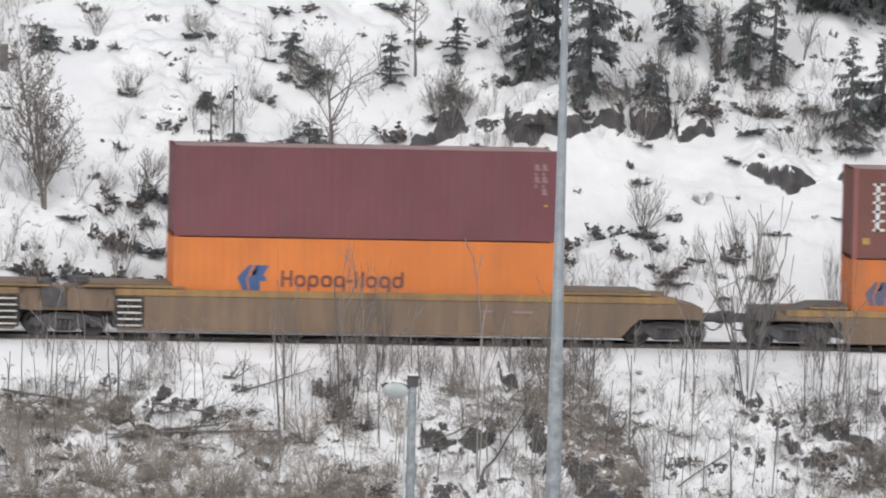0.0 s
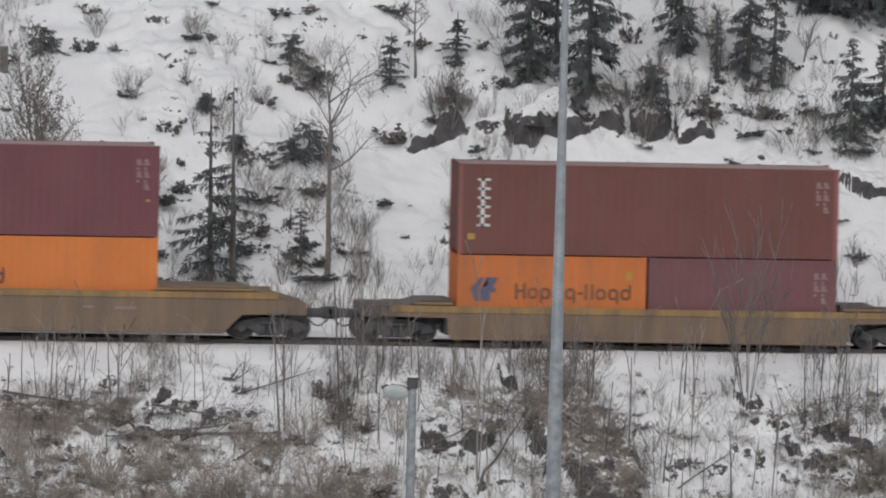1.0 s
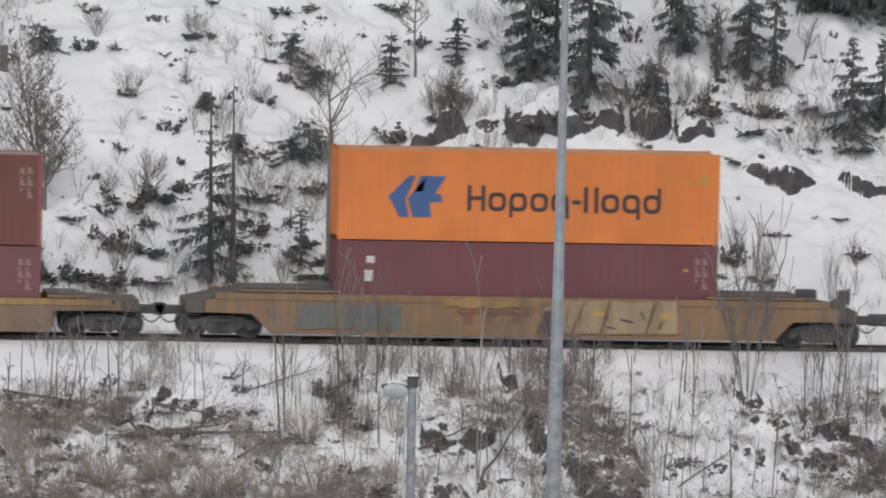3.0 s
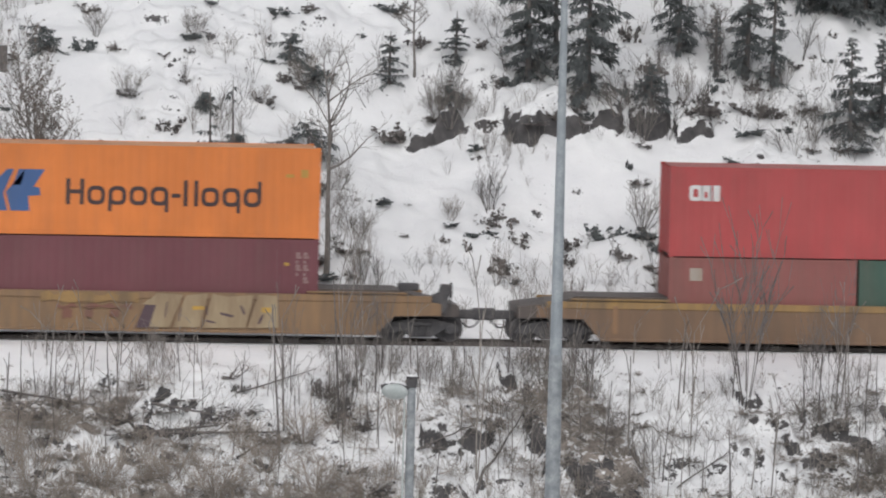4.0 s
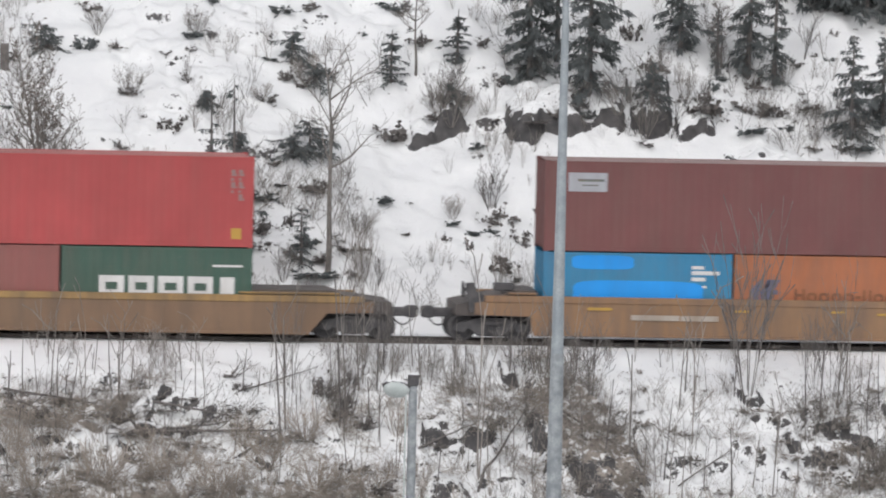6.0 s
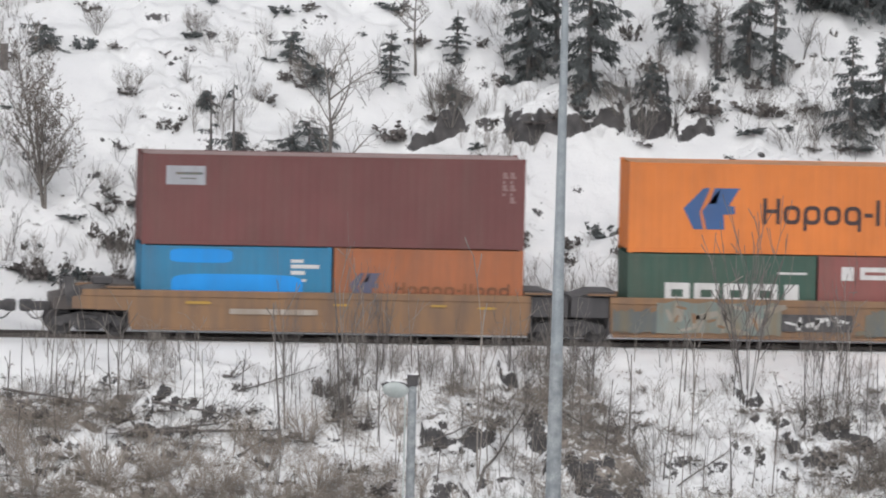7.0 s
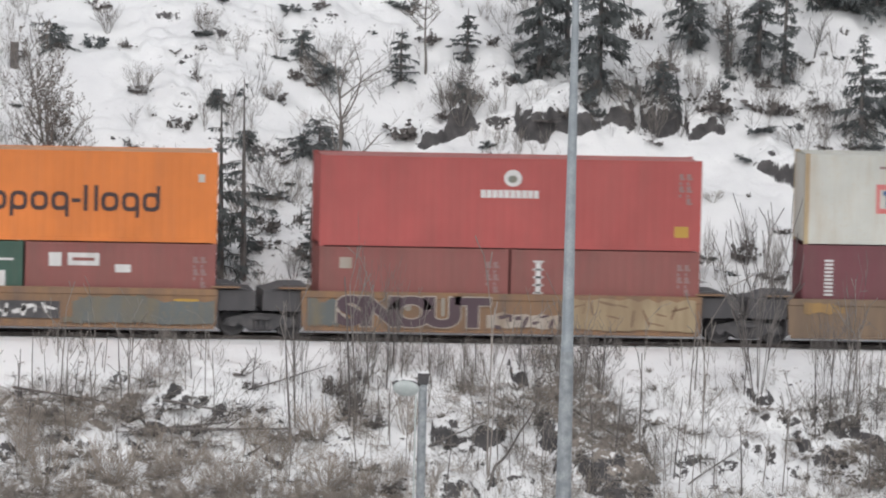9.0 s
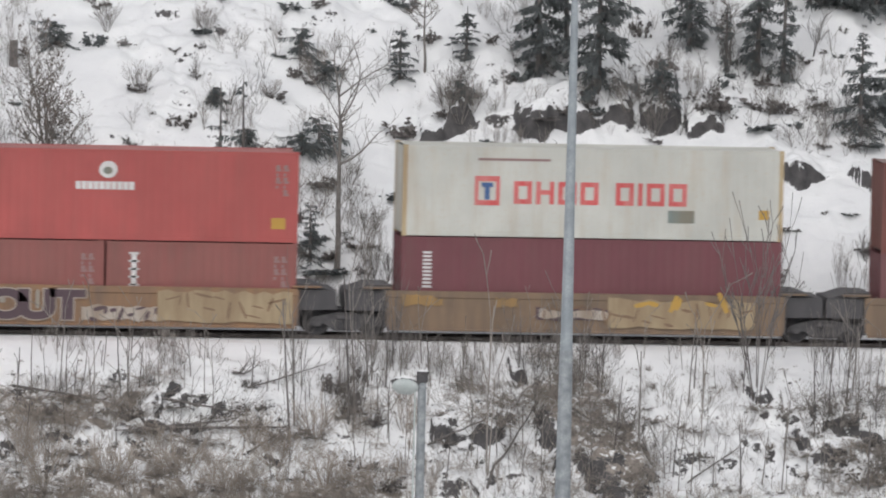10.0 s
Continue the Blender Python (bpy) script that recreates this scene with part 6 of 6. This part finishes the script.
# ---- graffiti and patches on the cars ----
def strokes(rng, x0, x1, z0, z1, n, thick, long):
    """Slanted dabs of a spray can, edges uneven."""
    out = []
    for k in range(n):
        x = x0 + (x1 - x0) * (k + rng.random()) / n
        a = rng.choice((1.2, 1.45, 1.75, 0.25, -0.2, 2.0))
        half = rng.uniform(0.5, 1.0) * long / 2
        cx, cz = math.cos(a) * half, math.sin(a) * half
        z = rng.uniform(z0 + abs(cz), max(z0 + abs(cz) + 0.01, z1 - abs(cz)))
        w = thick * rng.uniform(0.6, 1.3)
        px, pz = -math.sin(a) * w, math.cos(a) * w
        out.append([(x - cx - px * 0.7, z - cz - pz * 0.7), (x - px * 1.2, z - pz * 1.2), (x + cx - px * 0.8, z + cz - pz * 0.8), (x + cx + px * 0.6, z + cz + pz * 0.6), (x + px, z + pz), (x - cx + px * 0.8, z - cz + pz * 0.8)])
    return out


def patch(rng, x0, x1, z0, z1, n=14):
    """A field of paint with a ragged outline."""
    top = [(x0 + (x1 - x0) * k / n, z1 - rng.uniform(0, 0.16)) for k in range(n, -1, -1)]
    low = [(x0 + (x1 - x0) * k / n, z0 + rng.uniform(0, 0.1)) for k in range(n + 1)]
    return low + top


rng = random.Random(9)
spray(cars[1], [[(3.6, 0.98), (3.95, 0.98), (3.95, 1.06), (3.6, 1.06)]], M_PALE, "small pale stencil bar")
spray(cars[1], [[(4.6, 0.96), (5.3, 0.96), (5.3, 1.05), (4.6, 1.05)]], M_PALE, "small pale stencil bar")
spray(cars[3], [patch(rng, -7.2, -3.9, 0.36, 1.25)], M_GRAF_BLUE, "grey sprayed patch")
spray(cars[3], [patch(rng, -2.6, 0.5, 1.12, 1.5)], M_YELLOW, "orange sprayed band")
spray(cars[3], [patch(rng, -2.1, 0.3, 0.92, 1.14), patch(rng, -1.9, -1.6, 0.6, 1.0, 4), patch(rng, -1.2, -0.95, 0.62, 1.0, 4), patch(rng, -0.4, -0.1, 0.66, 1.0, 4)], M_SPRAY_RED, "rust-red sprayed bar with runs")
spray(cars[3], [[(0.42, 0.36), (1.0, 0.36), (1.35, 1.25), (0.75, 1.2)]], M_GRAF_DARK, "dark sprayed shadow of the letter shapes")
spray(cars[3], [[(0.85, 0.38), (1.5, 0.38), (1.9, 1.42), (1.1, 1.46), (0.62, 1.1), (1.05, 1.08)], [(1.6, 0.38), (2.45, 0.4), (2.7, 1.48), (2.0, 1.4)], [(2.55, 0.38), (3.9, 0.4), (4.15, 1.44), (3.3, 1.38), (2.85, 1.47)], [(3.98, 0.4), (4.95, 0.42), (4.9, 1.42), (4.3, 1.46)]], M_GRAF_PALE, "cream sprayed letter shape")
spray(cars[3], strokes(rng, 1.3, 4.7, 0.45, 1.35, 7, 0.035, 0.5), M_GRAF_DARK)
spray(cars[3], [bubble(2.2, 0.95, 0.4, 0.12), bubble(4.4, 0.9, 0.3, 0.16)], M_TAG)
spray(cars[4], [bubble(-7.7, 0.38, 0.16, 0.9, p=0.2)], M_WELL_OCHRE)
spray(cars[4], [bubble(-3.7, 0.38, 0.16, 0.9, p=0.2)], M_WELL_OCHRE)
spray(cars[5], [[(-3.2, 0.78), (-1.65, 0.78), (-1.65, 0.95), (-3.2, 0.95)]], M_GRAF_WHITE, "pale worn writing")
spray(cars[5], [[(-1.6, 0.78), (-0.4, 0.78), (-0.4, 0.95), (-1.6, 0.95)]], M_GRAF_WHITE, "pale worn writing")
spray(cars[5], [bubble(-4.6, 1.08, 0.8, 0.09), bubble(0.1, 1.08, 0.5, 0.07), bubble(3.2, 1.1, 0.5, 0.07), bubble(4.7, 1.05, 0.6, 0.07)], M_TAG, "bright yellow worn patch")
spray(cars[6], [patch(rng, -4.9, -0.9, 0.34, 1.45)], M_GRAF_GREY, "pale grey sprayed letter shapes")
spray(cars[6], strokes(rng, -4.7, -1.1, 0.4, 1.4, 16, 0.085, 0.75), M_GRAF_DULL)
spray(cars[6], strokes(rng, -4.7, -1.1, 0.4, 1.4, 8, 0.05, 0.5), M_WELL_OCHRE)
spray(cars[6], [[(-0.9, 0.5), (1.4, 0.5), (1.4, 1.05), (-0.9, 1.05)]], M_IRON, "black sprayed panel")
spray(cars[6], strokes(rng, -0.75, 1.25, 0.55, 1.0, 9, 0.06, 0.5), M_WHITE, "white sprayed tag")
spray(cars[6], [patch(rng, 1.8, 6.3, 0.34, 1.2)], M_GRAF_BLUE, "slate-blue sprayed panel")
spray(cars[6], [bubble(3.2, 1.14, 0.5, 0.07), bubble(5.0, 1.1, 0.8, 0.08)], M_TAG)
spray(cars[6], [patch(rng, -6.3, -4.9, 0.36, 1.2)], M_GRAF_BLUE, "slate sprayed patch")
spray(cars[6], [patch(rng, 1.5, 6.25, 0.36, 0.62), patch(rng, 2.0, 4.2, 0.9, 1.3), patch(rng, 4.6, 6.2, 0.6, 0.9)], M_GRAF_BLUE, "darker slate sprayed stroke")
spray(cars[7], [patch(rng, -6.2, -5.2, 0.36, 1.3)], M_GRAF_BLUE, "dark slate sprayed ground before the letters")
sprayed_word(cars[7], "SNOUT", -5.35, 0.48, 1.27, 4.9)
spray(cars[7], [bubble(-5.3, 0.95, 0.16, 0.2), bubble(-3.1, 0.92, 0.2, 0.22), bubble(-4.25, 0.4, 0.14, 0.6), bubble(-1.0, 0.36, 0.16, 0.6), bubble(-1.95, 0.75, 0.12, 0.6)], M_GRAF_DULL, "pale sprayed highlight")
spray(cars[7], [patch(rng, -0.5, 2.0, 0.38, 0.95)], M_GRAF_WHITE)
spray(cars[7], strokes(rng, -0.3, 1.9, 0.42, 0.85, 9, 0.05, 0.4), M_GRAF_DARK)
spray(cars[7], [patch(rng, 1.9, 6.2, 0.36, 1.45)], M_GRAF_PALE, "cream sprayed letter shapes")
spray(cars[7], strokes(rng, 2.2, 6.0, 0.5, 1.35, 12, 0.035, 0.6), M_WELL_RUST)
spray(cars[8], [patch(rng, -5.9, -4.6, 1.0, 1.4, 8), patch(rng, -2.9, -2.2, 1.0, 1.4, 6)], M_YELLOW, "worn orange paint patch")
spray(cars[8], [patch(rng, -1.6, 0.8, 0.6, 1.1)], M_GRAF_DARK, "dark sprayed edge round the letters")
spray(cars[8], [patch(rng, -1.5, 0.72, 0.66, 1.04)], M_GRAF_WHITE, "white sprayed letter shapes")
spray(cars[8], [patch(rng, 0.7, 5.4, 0.4, 1.4)], M_GRAF_PALE, "cream sprayed letter shapes")
spray(cars[8], strokes(rng, -1.4, 5.2, 0.5, 1.3, 20, 0.035, 0.5), M_WELL_RUST)
spray(cars[8], strokes(rng, 1.2, 4.6, 0.95, 1.4, 6, 0.07, 0.7), M_TAG)


# ---- lamps in the valley ----
def tall_light_pole(x, y, z0, z1, r0, r1):
    pole = thing("light_pole", "tall tapered galvanised steel light pole", "light pole")
    bm = bmesh.new()
    rod(bm, (0, 0, 0), (0, 0, z1 - z0), r0, 12, r1)
    part("shaft", bm, M_ZINC, pole)
    bm = bmesh.new()
    lathe(bm, [(0.3, -0.02), (0.3, 0.05)], 12)
    bm.transform(pose(0, 0, 0.0, 90))
    part("base_plate", bm, M_ZINC, pole)
    bm = bmesh.new()
    r = r0 + (r1 - r0) * 7.7 / (z1 - z0)
    rod(bm, (0, 0, 0.02), (0, 0, 7.7), r0 * 1.07, 12, r * 1.07)
    part("lower_sleeve", bm, M_ZINC_OLD, pole, "weathered lower length of the pole")
    pole.matrix_basis = pose(x, y, z0, 0, 0.0, 0)
    return pole


tall_light_pole(-11.62, -122.21, 1.31, 18.99, 0.183, 0.043)


def street_lamp(x, y, z0, z1):
    lamp = thing("street_lamp", "grey street lamp with a frosted oval head", "street lamp")
    high = z1 - z0
    bm = bmesh.new()
    rod(bm, (0, 0, 0), (0, 0, high + 0.35), 0.14, 12, 0.125)
    part("pole", bm, M_ZINC_OLD, lamp)
    bm = bmesh.new()
    rod(bm, (-0.21, -0.06, 0), (-0.21, -0.06, high + 0.05), 0.032, 6)
    part("conduit", bm, M_LENS, lamp, "pale cable conduit beside the pole")
    bm = boxes((-0.34, 0.12, -0.09, 0.09, high + 0.06, high + 0.16), (-0.15, 0.15, -0.15, 0.15, high + 0.12, high + 0.40), bevel=0.04)
    part("bracket", bm, M_IRON, lamp)
    head = bmesh.new()
    bmesh.ops.create_uvsphere(head, u_segments=20, v_segments=10, radius=1.0, matrix=pose(-0.50, -0.05, high, 24, 6, 0) @ Matrix.Diagonal((0.40, 0.15, 0.25, 1)))
    part("lens", head, M_LENS, lamp, "frosted grey-green lamp lens")
    hood = bmesh.new()
    bmesh.ops.create_uvsphere(hood, u_segments=20, v_segments=10, radius=1.0, matrix=pose(-0.49, 0.06, high + 0.1, 14, 6, 0) @ Matrix.Diagonal((0.42, 0.17, 0.22, 1)))
    part("hood", hood, M_SNOW, lamp, "lamp hood capped with snow")
    cap = bmesh.new()
    bmesh.ops.create_uvsphere(cap, u_segments=14, v_segments=8, radius=1.0, matrix=pose(0.02, 0, high + 0.42) @ Matrix.Diagonal((0.19, 0.17, 0.10, 1)))
    part("snow_cap", cap, M_SNOW, lamp, "lump of snow on the pole's top")
    lamp.matrix_basis = pose(x, y, z0)
    return lamp


street_lamp(-3.65, -25.00, -7.14, 0.36)


# ---- what moves ----
def motions():
    for ob, x, z in MOVING:
        walk(ob, [(k * 0.5, pose(x - gone(k * 0.5), 0, z)) for k in range(21)])
    for w, dx in TURNING:
        walk(w, [(k / 30, pose(dx, 0, 0.42, 0, -math.degrees(gone(k / 30) / 0.42) % 360, 0)) for k in range(301)])


motions()
